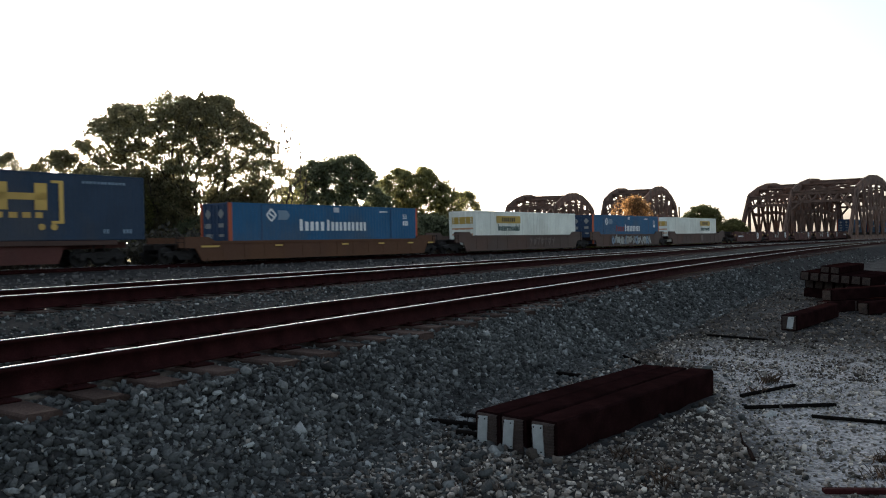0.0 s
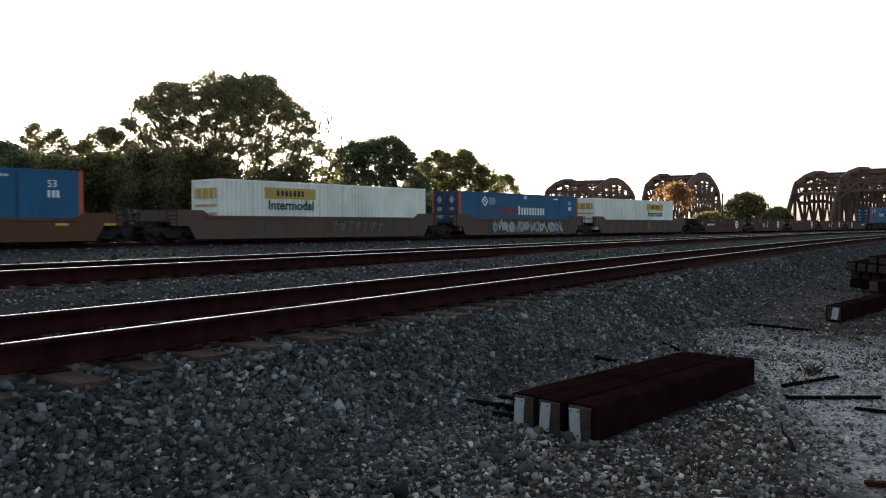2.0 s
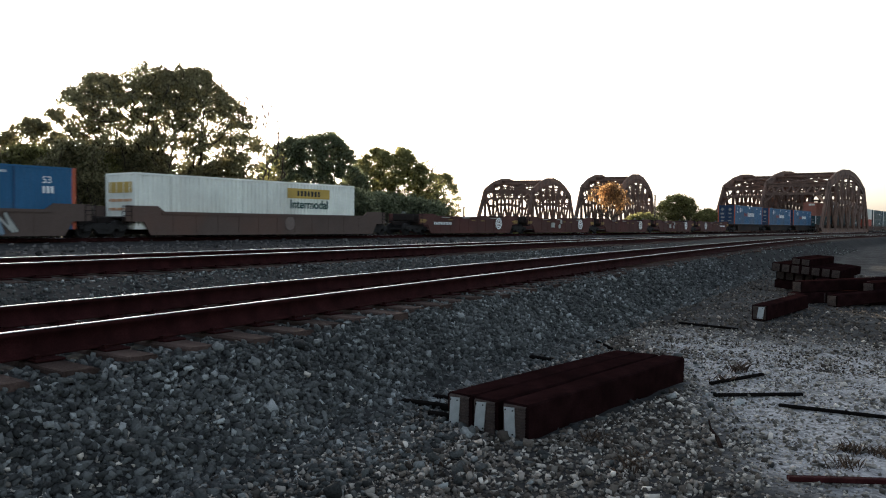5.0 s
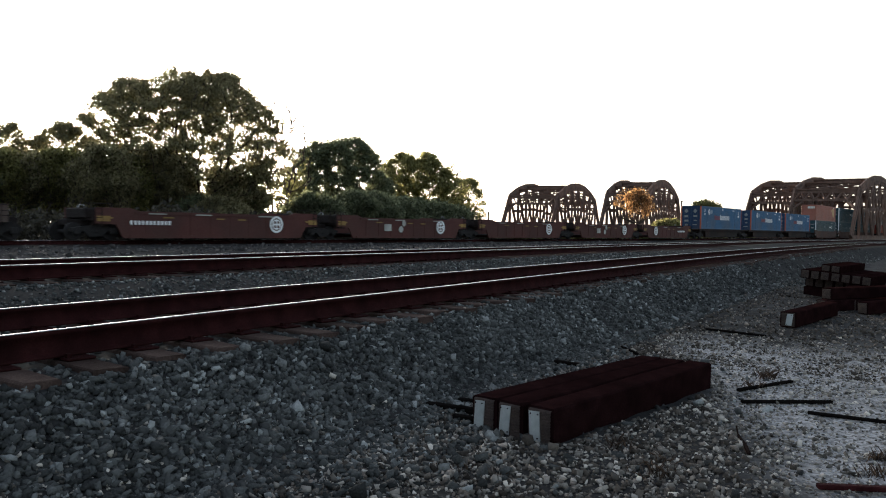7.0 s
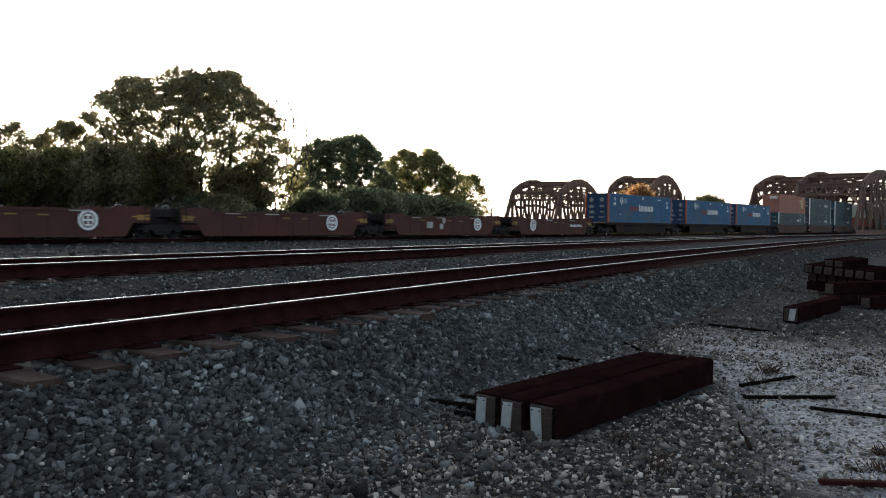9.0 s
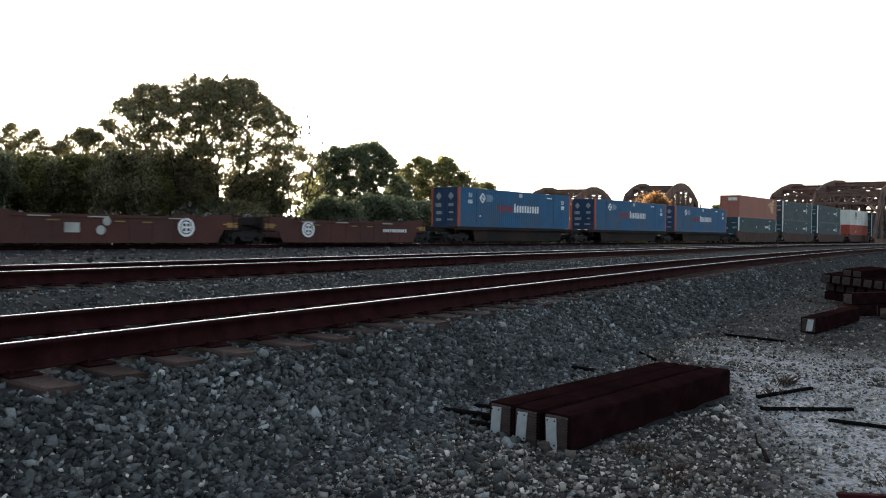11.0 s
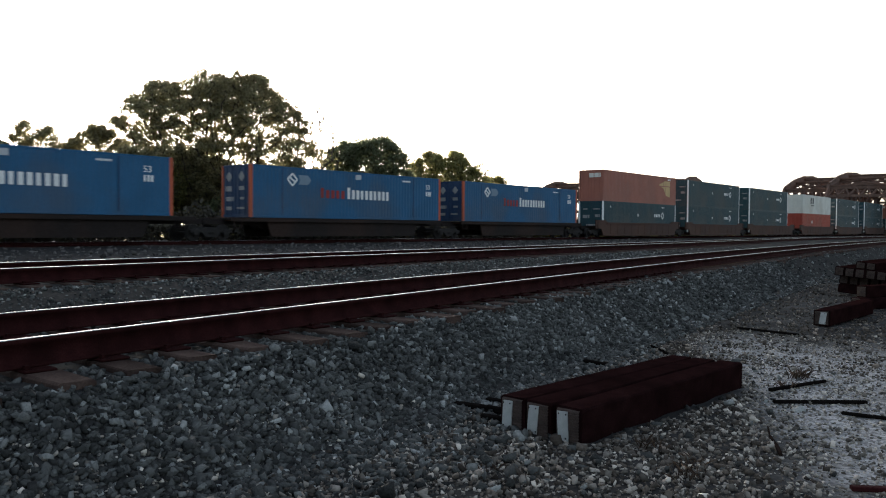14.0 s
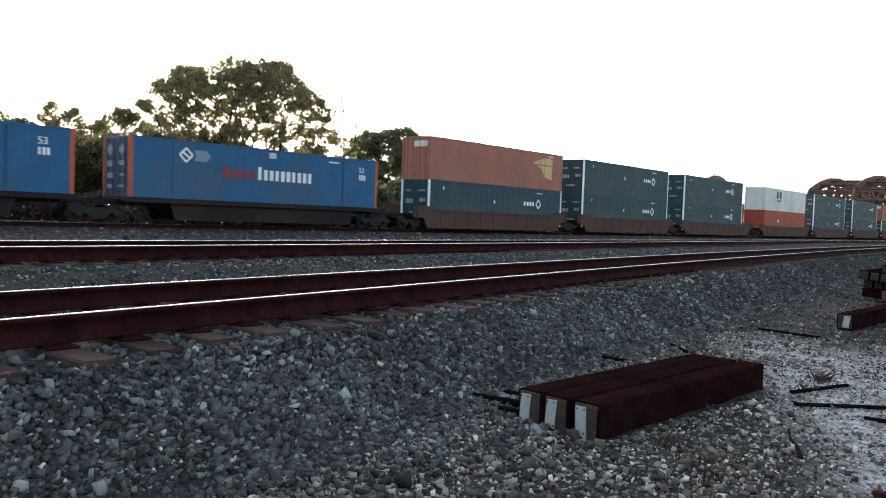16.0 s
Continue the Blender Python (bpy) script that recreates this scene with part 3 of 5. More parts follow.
    for i in range(panels + 1):
        b = bmesh.new()
        box(b, i * dx - 0.2, i * dx + 0.2, 0, width, -0.9, -0.25)
        part("floor_beam", b, M_TRUSS, root)
    for y in (width * 0.2, width * 0.36, width * 0.64, width * 0.8):
        b = bmesh.new()
        box(b, 0, span, y - 0.15, y + 0.15, -0.6, -0.24)
        part("stringer", b, M_TRUSS, root)
    b = bmesh.new()
    box(b, -2.5, 1.0, -0.8, width + 0.8, -2.2, -0.62, 0.1)
    part("abutment", b, M_CONCRETE, root, "weathered concrete abutment")
    b = bmesh.new()
    box(b, span - 1.0, span + 2.5, -0.8, width + 0.8, -2.2, -0.62, 0.1)
    part("abutment", b, M_CONCRETE, root, "weathered concrete abutment")
    return root


def build_bridges():
    def along(s, o):
        return Matrix.Translation(P(s, o, RAIL_Z)) @ pose(0, 0, 0, 0, 0, AX)
    truss_bridge(along(180, 33.6), "rusty brown steel through truss bridge carrying the train's track", 63, 12.9, 10.1, 13.6)
    truss_bridge(along(194, 49.5), "rusty steel through truss bridge beside the train's bridge", 63, 10.5, 10.1, 14.0)

    def headed(x, y, heading, width, lab):
        # x, y: foot of the near right-hand end post
        truss_bridge(Matrix.Translation((x, y, RAIL_Z)) @ pose(0, 0, 0, 0, 0, 90 - heading), lab, 60, width, 10.0, 14.0)
    headed(59.5, 188.8, 29.3, 10.2, "distant rusty truss bridge behind autumn bushes")
    headed(42.0, 211.9, 27.3, 14.1, "distant rusty truss bridge with sky showing through")


build_bridges()


# ---- trees ----
def grow(rng, p, d, length, r, level, maxlev, segs, tips, kids=3, spread=0.62, leafy=2):
    n = 4
    q, dd = p.copy(), d.copy()
    for i in range(n):
        dd = (dd + Vector((rng.uniform(-1, 1), rng.uniform(-1, 1), rng.uniform(-0.5, 1))) * 0.16).normalized()
        a, q = q, q + dd * length / n
        segs.append((a, q, r * (1 - 0.35 * i / n), r * (1 - 0.35 * (i + 1) / n)))
        if level >= leafy:
            tips.append((q.copy(), level))
    if level == maxlev:
        return
    for k in range(kids):
        ax = dd.orthogonal().normalized()
        ax.rotate(Matrix.Rotation(2 * math.pi * (k + rng.uniform(-0.3, 0.3)) / kids, 3, dd))
        nd = (dd * math.cos(spread * rng.uniform(0.6, 1.25)) + ax * math.sin(spread * rng.uniform(0.6, 1.25))).normalized()
        nd = (nd + Vector((0, 0, 0.12))).normalized()
        grow(rng, q, nd, length * rng.uniform(0.66, 0.95), r * 0.6, level + 1, maxlev, segs, tips, kids, spread, leafy)


def crown_tree(x, y, height, width, label, leaf, seed, left, right, stems=3, low=0.22, n=700, step=0.4, leaves=18, size=0.12, clump=0.5, gap=0.12, depth=0.8, lean=0.0, tip=0.024, sprigs=0.5, lump=5.0):
    """A tree whose limbs branch out to fill its crown; left and right: half-widths at rising heights."""
    nr = np.random.RandomState(seed)
    zs = np.linspace(low, 1.0, len(left))
    pts = []
    while len(pts) < n:
        z = nr.uniform(low, 1.0)
        l, r = np.interp(z, zs, left) * width / 2, np.interp(z, zs, right) * width / 2
        l *= 1.03 + 0.2 * noise.noise(Vector((seed, z * 7.0, 0.5)))
        r *= 1.03 + 0.2 * noise.noise(Vector((seed, z * 7.0, 9.5)))
        px = nr.uniform(-l, r)
        if z > 1.0 - 0.16 * max(0.0, noise.noise(Vector((px * 7.0 / width, seed, 3.5)))):
            continue
        e = px / (l if px < 0 else r)
        py = nr.uniform(-1, 1) * depth * (l + r) / 2 * math.sqrt(1 - e * e)
        p = Vector((px, py, z * height))
        if noise.noise(Vector((p.x, p.y, p.z * 1.5)) * (lump / width) + Vector((seed, 0, 0))) + 0.5 * noise.noise(p * (2.4 * lump / width)) > -gap + 0.18 * max(0, 0.35 - z) - 0.9 * max(0, z - 0.65):
            pts.append(p)
    pts = np.array(pts)
    pts[:, 2] -= 0.3 * clump
    # stems up to the first fork
    node, up = [], []
    for i in range(stems):
        a = 2 * math.pi * i / stems + nr.uniform(0, 1)
        b = np.array([math.cos(a), math.sin(a), 0]) * width * 0.03 * (stems > 1)
        d = np.array([math.cos(a) * 0.28 * (stems > 1) + lean, math.sin(a) * 0.28 * (stems > 1), 1.0])
        for j in range(max(3, int(low * height / step) + 1)):
            node.append(b + d * j * step + nr.normal(0, 0.03, 3) * (j > 0))
            up.append(len(node) - 2 if j else -1)
    N = np.array(node)
    dist = np.linalg.norm(pts[:, None] - N[None], axis=2)
    near, dist = dist.argmin(1), dist.min(1)
    stale = np.zeros(n, int)
    for _ in range(160):
        act = np.where((dist > step * 1.2) & (stale < 4))[0]
        if not len(act):
            break
        base = len(N)
        d = (pts[act] - N[near[act]]) / dist[act, None]
        sm = np.zeros((base, 3))
        np.add.at(sm, near[act], d)
        g = np.unique(near[act])
        d = sm[g] / (np.linalg.norm(sm[g], axis=1, keepdims=True) + 1e-6) + nr.normal(0, 0.22, (len(g), 3)) + [0, 0, 0.06]
        fresh = N[g] + step * d / np.linalg.norm(d, axis=1, keepdims=True)
        N = np.concatenate([N, fresh])
        up += list(g)
        dd = np.linalg.norm(pts[:, None] - fresh[None], axis=2)
        k, m = dd.argmin(1), dd.min(1)
        better = m < dist - 1e-4
        stale = np.where(better, 0, stale + 1)
        near, dist = np.where(better, base + k, near), np.where(better, m, dist)
    up = np.array(up)
    area = np.zeros(len(N))
    for i in range(len(N) - 1, -1, -1):
        area[i] = max(area[i], 0.014 ** 2.2)
        if up[i] >= 0:
            area[up[i]] += area[i]
    rad = area ** (1 / 2.2)
    rad *= min(1.0, 0.03 * height / rad.max())
    rad = np.maximum(rad, tip)
    i = np.where(up >= 0)[0]
    gz = float(ground_z(UX * x + UY * y, NX * x + NY * y))
    root = thing("tree", Matrix.Translation((x, y, gz - 0.05)), label, "tree", "trees beyond the train")
    limbs(root, N[up[i]], N[i], np.minimum(rad[up[i]], rad[i] * 1.3), rad[i], 5)
    thin = N[rad < 0.035]
    T = np.concatenate([pts, thin[nr.uniform(0, 1, len(thin)) < sprigs]])
    foliage(root, T, leaves, clump, size, leaf, nr)
    return root


def limbs(root, A, B, R0, R1, k=4):
    d = B - A
    d = d / (np.linalg.norm(d, axis=1, keepdims=True) + 1e-9)
    e = np.cross(d, np.where(np.abs(d[:, 2:3]) < 0.9, [[0, 0, 1]], [[1, 0, 0]]))
    e /= np.linalg.norm(e, axis=1, keepdims=True)
    f = np.cross(d, e)
    ang = 2 * math.pi * np.arange(k) / k
    ring = np.cos(ang)[None, :, None] * e[:, None] + np.sin(ang)[None, :, None] * f[:, None]
    co = np.concatenate([A[:, None] + ring * R0[:, None, None], B[:, None] + ring * R1[:, None, None]], 1)
    i = np.arange(k)
    fc = np.stack([i, (i + 1) % k, (i + 1) % k + k, i + k], -1)
    faces = (fc[None] + 2 * k * np.arange(len(A))[:, None, None]).reshape(-1, 4)
    part("trunk", raw_mesh("trunk", co.reshape(-1, 3), faces, M_BARK), None, root, "dark trunk and forking limbs")


def foliage(root, T, leaves, clump, size, leaf, nr):
    """Small bent leaf blades round the places T."""
    cen = np.repeat(T, leaves, 0)
    n = len(cen)
    if not n:
        return
    off = nr.normal(0, 1, (n, 3))
    off *= (clump * nr.uniform(0.2, 1.0, (n, 1)) / np.linalg.norm(off, axis=1, keepdims=True))
    off[:, 2] *= 0.7
    c = cen + off
    c[:, 2] = np.maximum(c[:, 2], 0.15)
    a = nr.normal(0, 1, (n, 3))
    a /= np.linalg.norm(a, axis=1, keepdims=True)
    b = np.cross(a, nr.normal(0, 1, (n, 3)))
    b /= np.linalg.norm(b, axis=1, keepdims=True)
    s = size * nr.uniform(0.5, 1.3, (n, 1))
    nrm = np.cross(a, b)
    v = np.stack([c - a * s, c + b * s * 0.55 + nrm * s * 0.15, c + a * s, c - b * s * 0.55 + nrm * s * 0.15], 1)
    faces = (np.array([[0, 1, 2], [0, 2, 3]])[None] + 4 * np.arange(n)[:, None, None]).reshape(-1, 3)
    if root is None:
        return part("undergrowth", raw_mesh("undergrowth", v.reshape(-1, 3), faces, leaf), None)
    return part("crown", raw_mesh("crown", v.reshape(-1, 3), faces, leaf), None, root, "ragged leafy crown with gaps")


def tree(x, y, height, width, label, leaf, seed, stems=1, leafy=2, droop=1.0, skirt=1.0, leaves=26, size=0.3, maxlev=4, clump=0.75, depth=0.8, category="tree", lean=0.0, kids=3, low=0.25, name="tree"):
    """A tree of that height and crown width: trunk and limbs, and a crown of many small leaves round the twigs."""
    rng = random.Random(seed)
    nr = np.random.RandomState(seed)
    segs, tips = [], []
    for i in range(stems):
        a = 2 * math.pi * i / max(1, stems) + rng.uniform(0, 1)
        d = Vector((math.cos(a) * 0.35 * (stems > 1) + lean, math.sin(a) * 0.35 * (stems > 1), 1)).normalized()
        grow(rng, Vector((math.cos(a) * 0.3 * (stems > 1), math.sin(a) * 0.3 * (stems > 1), 0)), d, height * low * rng.uniform(0.9, 1.15), height * 0.024, 0, maxlev, segs, tips, kids, 0.62, leafy)
    T = np.array([t[0] for t in tips])
    zs = 1.0 / np.percentile(T[:, 2], 97)
    cx, cy = np.median(T[:, 0]), np.median(T[:, 1])
    # rescale each height so that the crown fills a rounded dome
    f = (T[:, 2] * zs) ** droop
    zb = np.linspace(0.05, 1.0, 9)
    dome = np.interp(zb, [0.0, 0.15, 0.4, 0.65, 0.85, 1.0, 1.1], [0.5 * skirt, 0.85 * skirt, 0.97, 1.0, 0.88, 0.6, 0.3])
    kx, ky = [], []
    for q, w in zip(zb, dome):
        m = np.abs(f - q) < 0.1
        ex = np.percentile(np.abs(T[m, 0] - cx), 92) if m.sum() > 5 else width
        ey = np.percentile(np.abs(T[m, 1] - cy), 92) if m.sum() > 5 else width
        kx.append(min(3.0, max(0.25, (width / 2 * w - clump * 0.4) / ex)))
        ky.append(min(3.0, max(0.25, (width * depth / 2 * w - clump * 0.4) / ey)))

    def shaped(a):
        g = np.clip(a[:, 2] * zs, 0, 1.02) ** droop
        u = smooth(g / 0.3)
        return np.stack([(a[:, 0] - cx * u) * np.interp(g, zb, kx), (a[:, 1] - cy * u) * np.interp(g, zb, ky), g * (height - 0.4 * clump)], -1)
    gz = float(ground_z(UX * x + UY * y, NX * x + NY * y))
    root = thing(name, Matrix.Translation((x, y, gz - 0.05)), label, category, "trees beyond the train")
    # limbs
    A, B = shaped(np.array([s[0] for s in segs])), shaped(np.array([s[1] for s in segs]))
    R0, R1 = np.array([s[2] for s in segs]), np.array([s[3] for s in segs])
    limbs(root, A, B, R0, R1)
    # leaves: small bent blades round the twigs
    T = shaped(T)
    foliage(root, T, leaves, clump, size, leaf, nr)
    return root


def build_trees():
    def put(az, r, *a, **k):
        return tree(r * math.sin(radians(az)), r * math.cos(radians(az)), *a, **k)
    def grown(az, r, *a, **k):
        return crown_tree(r * math.sin(radians(az)), r * math.cos(radians(az)), *a, **k)
    dome_l, dome_r = (0.75, 0.95, 1.0, 0.98, 0.8, 0.35), (0.75, 0.95, 1.0, 0.95, 0.75, 0.3)
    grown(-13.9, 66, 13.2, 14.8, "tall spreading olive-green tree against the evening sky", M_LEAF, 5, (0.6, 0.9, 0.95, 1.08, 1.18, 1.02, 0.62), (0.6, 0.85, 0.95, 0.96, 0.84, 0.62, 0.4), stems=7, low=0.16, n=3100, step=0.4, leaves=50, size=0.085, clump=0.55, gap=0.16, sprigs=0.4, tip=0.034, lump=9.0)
    grown(-8.0, 69, 11.9, 5.0, "thin half-bare tree with fine twigs", M_LEAF_OLIVE, 8, dome_l, dome_r, stems=2, low=0.25, n=520, step=0.34, leaves=2, size=0.08, clump=0.4, tip=0.05)
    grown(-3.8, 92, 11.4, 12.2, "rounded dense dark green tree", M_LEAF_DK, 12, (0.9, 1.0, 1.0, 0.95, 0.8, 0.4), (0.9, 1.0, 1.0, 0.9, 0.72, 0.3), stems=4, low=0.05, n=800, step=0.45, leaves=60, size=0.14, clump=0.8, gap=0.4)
    grown(-7.3, 84, 7.4, 3.4, "small sparse olive tree", M_LEAF_OLIVE, 14, dome_l, dome_r, stems=2, low=0.3, n=150, step=0.35, leaves=44, size=0.095, clump=0.45)
    grown(1.6, 100, 10.7, 11.4, "rounded tree with yellowing green leaves", M_LEAF_OLIVE, 17, dome_l, dome_r, stems=4, low=0.05, n=720, step=0.45, leaves=56, size=0.145, clump=0.8, gap=0.3)
    grown(5.3, 112, 8.4, 4.6, "small thin tree with sparse leaves", M_LEAF_OLIVE, 21, dome_l, dome_r, stems=2, low=0.2, n=200, step=0.4, leaves=48, size=0.12, clump=0.6)
    grown(4.3, 106, 9.8, 3.4, "bare slender sapling with fine twigs", M_LEAF_OLIVE, 23, dome_l, dome_r, stems=2, low=0.3, n=220, step=0.35, leaves=3, size=0.12, clump=0.3, tip=0.08)
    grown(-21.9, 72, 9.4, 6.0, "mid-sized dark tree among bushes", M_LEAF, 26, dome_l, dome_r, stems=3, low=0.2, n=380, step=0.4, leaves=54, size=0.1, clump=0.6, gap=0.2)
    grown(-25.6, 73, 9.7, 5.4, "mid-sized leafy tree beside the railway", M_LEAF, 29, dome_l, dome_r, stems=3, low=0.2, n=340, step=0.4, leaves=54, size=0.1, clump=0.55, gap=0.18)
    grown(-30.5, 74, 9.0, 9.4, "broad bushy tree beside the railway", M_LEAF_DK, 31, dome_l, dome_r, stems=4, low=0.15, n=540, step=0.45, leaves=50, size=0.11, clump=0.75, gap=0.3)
    put(17.3, 150, 8.9, 5.6, "small autumn tree with orange leaves", M_LEAF_ORANGE, 33, stems=3, leaves=3, size=0.17, clump=0.8, low=0.14)
    put(19.6, 150, 3.4, 6.0, "low green thicket by the bridge", M_LEAF_OLIVE, 35, stems=4, leaves=14, size=0.3, clump=0.9, maxlev=3, low=0.15)
    low_l, low_r = (0.95, 1.0, 0.95, 0.85, 0.65, 0.3), (1.0, 1.0, 0.95, 0.8, 0.6, 0.25)
    grown(21.7, 190, 8.6, 10.5, "broad green bush between the bridges", M_LEAF_OLIVE, 37, low_l, low_r, stems=5, low=0.05, n=420, step=0.6, leaves=34, size=0.22, clump=1.0, gap=0.45)
    grown(23.7, 185, 5.0, 7.0, "low green thicket near the bridge portal", M_LEAF_OLIVE, 39, low_l, low_r, stems=5, low=0.05, n=240, step=0.6, leaves=32, size=0.22, clump=0.9, gap=0.45)
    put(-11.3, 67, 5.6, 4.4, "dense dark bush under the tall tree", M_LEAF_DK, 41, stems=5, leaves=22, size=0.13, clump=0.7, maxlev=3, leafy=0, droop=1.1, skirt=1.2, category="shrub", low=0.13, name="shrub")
    # low thicket behind the train
    rng = random.Random(4)
    for i in range(48):
        az = -36 + i * 1.28 + rng.uniform(-0.4, 0.4)
        r = max(rng.uniform(60, 68), rng.uniform(47, 54) / math.sin(radians(41.3 - az)))
        if az > 23.4:
            continue
        if az < -15.5:
            h = rng.uniform(5.4, 6.8)
        elif -6.0 < az < 4.6:
            h = rng.uniform(3.3, 4.3)
        elif -10.5 < az <= -6.0:
            h = rng.uniform(1.7, 2.1)
        elif az < 4.6 or az > 16.5:
            h = rng.uniform(2.6, 3.2) if az < 4.6 else rng.uniform(0.9, 1.3)
        else:
            h = rng.uniform(1.1, 1.5)
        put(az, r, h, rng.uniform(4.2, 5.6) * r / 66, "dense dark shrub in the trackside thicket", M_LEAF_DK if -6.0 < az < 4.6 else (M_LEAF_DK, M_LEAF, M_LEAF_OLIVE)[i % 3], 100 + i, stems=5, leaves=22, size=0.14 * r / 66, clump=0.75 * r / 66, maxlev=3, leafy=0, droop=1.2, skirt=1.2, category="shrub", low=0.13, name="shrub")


def build_undergrowth():
    """Low brambles and weeds along the far side of the train's track."""
    nr = np.random.RandomState(77)
    s, o = nr.uniform(-60, 62, 5200), TRAIN_O + nr.uniform(3.6, 8.0, 5200)
    h = (0.9 + 0.5 * np.sin(s * 0.7) * np.sin(s * 0.23 + 1) + 0.14 * (o - TRAIN_O)) * np.clip((75 - s) / 35, 0.4, 1)
    z = ground_z(s, o) + h * nr.uniform(0, 1, len(s))
    T = np.stack([UX * s + NX * o, UY * s + NY * o, z], -1)
    tagged(foliage(None, T, 12, 0.5, 0.17, M_BRAMBLE, nr), "dark tangled brambles and weeds behind the train", "undergrowth", kind="stuff")


build_trees()
build_undergrowth()


# ---- the freight train ----
def travelled(t):
    """Metres that the train has moved towards the camera's side since the start."""
    return 13.271 * t + 0.0051 * t * t


MOVERS, WHEELS = [], []
WHEEL_R = 0.42


def rolling(root, c, z):
    """Note a thing that rides with the train: c is its place along the train at the start."""
    c = c - 0.4 - 0.0033 * max(0, c - 90)
    root.matrix_world = Matrix.Translation(P(c, TRAIN_O, z)) @ pose(0, 0, 0, 0, 0, AX)
    MOVERS.append((root, c, z))


def wheelset_mesh():
    b = bmesh.new()
    for y in (-0.7525, 0.7525):
        s = 1 if y > 0 else -1
        disc(b, 0, 0, WHEEL_R, y - 0.06, y + 0.06, 24)
        disc(b, 0, 0, WHEEL_R + 0.028, y - s * 0.095, y - s * 0.06, 24)
        disc(b, 0, 0, 0.13, y + s * 0.06, y + s * 0.12, 12)
        for k in range(4):
            a = k * math.pi / 2
            beam(b, (0.12 * math.cos(a), y + s * 0.07, 0.12 * math.sin(a)), (0.33 * math.cos(a), y + s * 0.07, 0.33 * math.sin(a)), 0.03, 0.05, (0, 1, 0))
    disc(b, 0, 0, 0.08, -1.05, 1.05, 10)
    return mesh_of("wheelset", b, M_TRUCK)


def truck_frame_mesh():
    b = bmesh.new()
    for y in (-1.02, 1.02):
        prism(b, [(-1.25, 0.58), (-1.25, 0.44), (-0.55, 0.44), (-0.32, 0.2), (0.32, 0.2), (0.55, 0.44), (1.25, 0.44), (1.25, 0.58), (0.5, 0.7), (-0.5, 0.7)], y - 0.09, y + 0.09)
        for x in (-0.9, 0.9):
            box(b, x - 0.16, x + 0.16, y - 0.14, y + 0.14, 0.3, 0.6, 0.03)
        for x in (-0.12, 0, 0.12):
            disc(b, x, 0.42, 0.05, y - 0.15, y + 0.15, 8)
    box(b, -0.2, 0.2, -1.0, 1.0, 0.45, 0.72, 0.03)
    return mesh_of("truck", b, M_TRUCK)


WHEELSET, TRUCK = wheelset_mesh(), truck_frame_mesh()


def add_truck(root, x):
    t = part("truck", TRUCK, None, root, "dark cast-iron bogie")
    t.location = (x, 0, 0)
    for wx in (-0.9, 0.9):
        w = part("wheelset", WHEELSET, None, t, "steel wheels on an axle")
        w.location = (wx, 0, WHEEL_R + 0.01)
        WHEELS.append((w, wx))


def marks(root, name, rects, y, material, label="", thick=0.012):
    """Flat painted marks on the side at y: x0, x1, z0, z1 of each."""
    for x0, x1, z0, z1 in rects:
        b = bmesh.new()
        box(b, x0, x1, y - thick, y, z0, z1)
        part(name.replace("painted_name", "painted_letter").replace("red_name", "red_letter"), b, material, root, label if len(rects) == 1 else "")


def word_bars(x0, x1, z0, z1, n, seed, big=False):
    """Upright bars in place of lettering."""
    out, w = [], (x1 - x0) / n
    for i in range(n):
        h = 1.0 if (big and i == 0) else 0.8 if big else 1.0
        a = x0 + i * w
        zz = z0 + (z1 - z0) * h
        out.append((a, a + w * (0.62 if i % 3 else 0.54), z0, zz))
    return out


def text_part(root, words, x, z, height, y, material, label="", width=0, bold=0.0):
    cu = bpy.data.curves.new("lettering", "FONT")
    cu.body, cu.size, cu.extrude = words, height * 1.4, 0.004
    cu.offset = bold
    tmp = bpy.data.objects.new("lettering", cu)
    scene.collection.objects.link(tmp)
    dg = bpy.context.evaluated_depsgraph_get()
    me = bpy.data.meshes.new_from_object(tmp.evaluated_get(dg))
    bpy.data.objects.remove(tmp)
    if width:
        me.transform(Matrix.Scale(width / max(v.co.x for v in me.vertices), 4, (1, 0, 0)))
    me.materials.clear()
    me.materials.append(material)
    me.transform(Matrix.Translation((x, y, z)) @ pose(0, 0, 0, 90, 0, 0))
    return part("lettering", me, None, root, label)


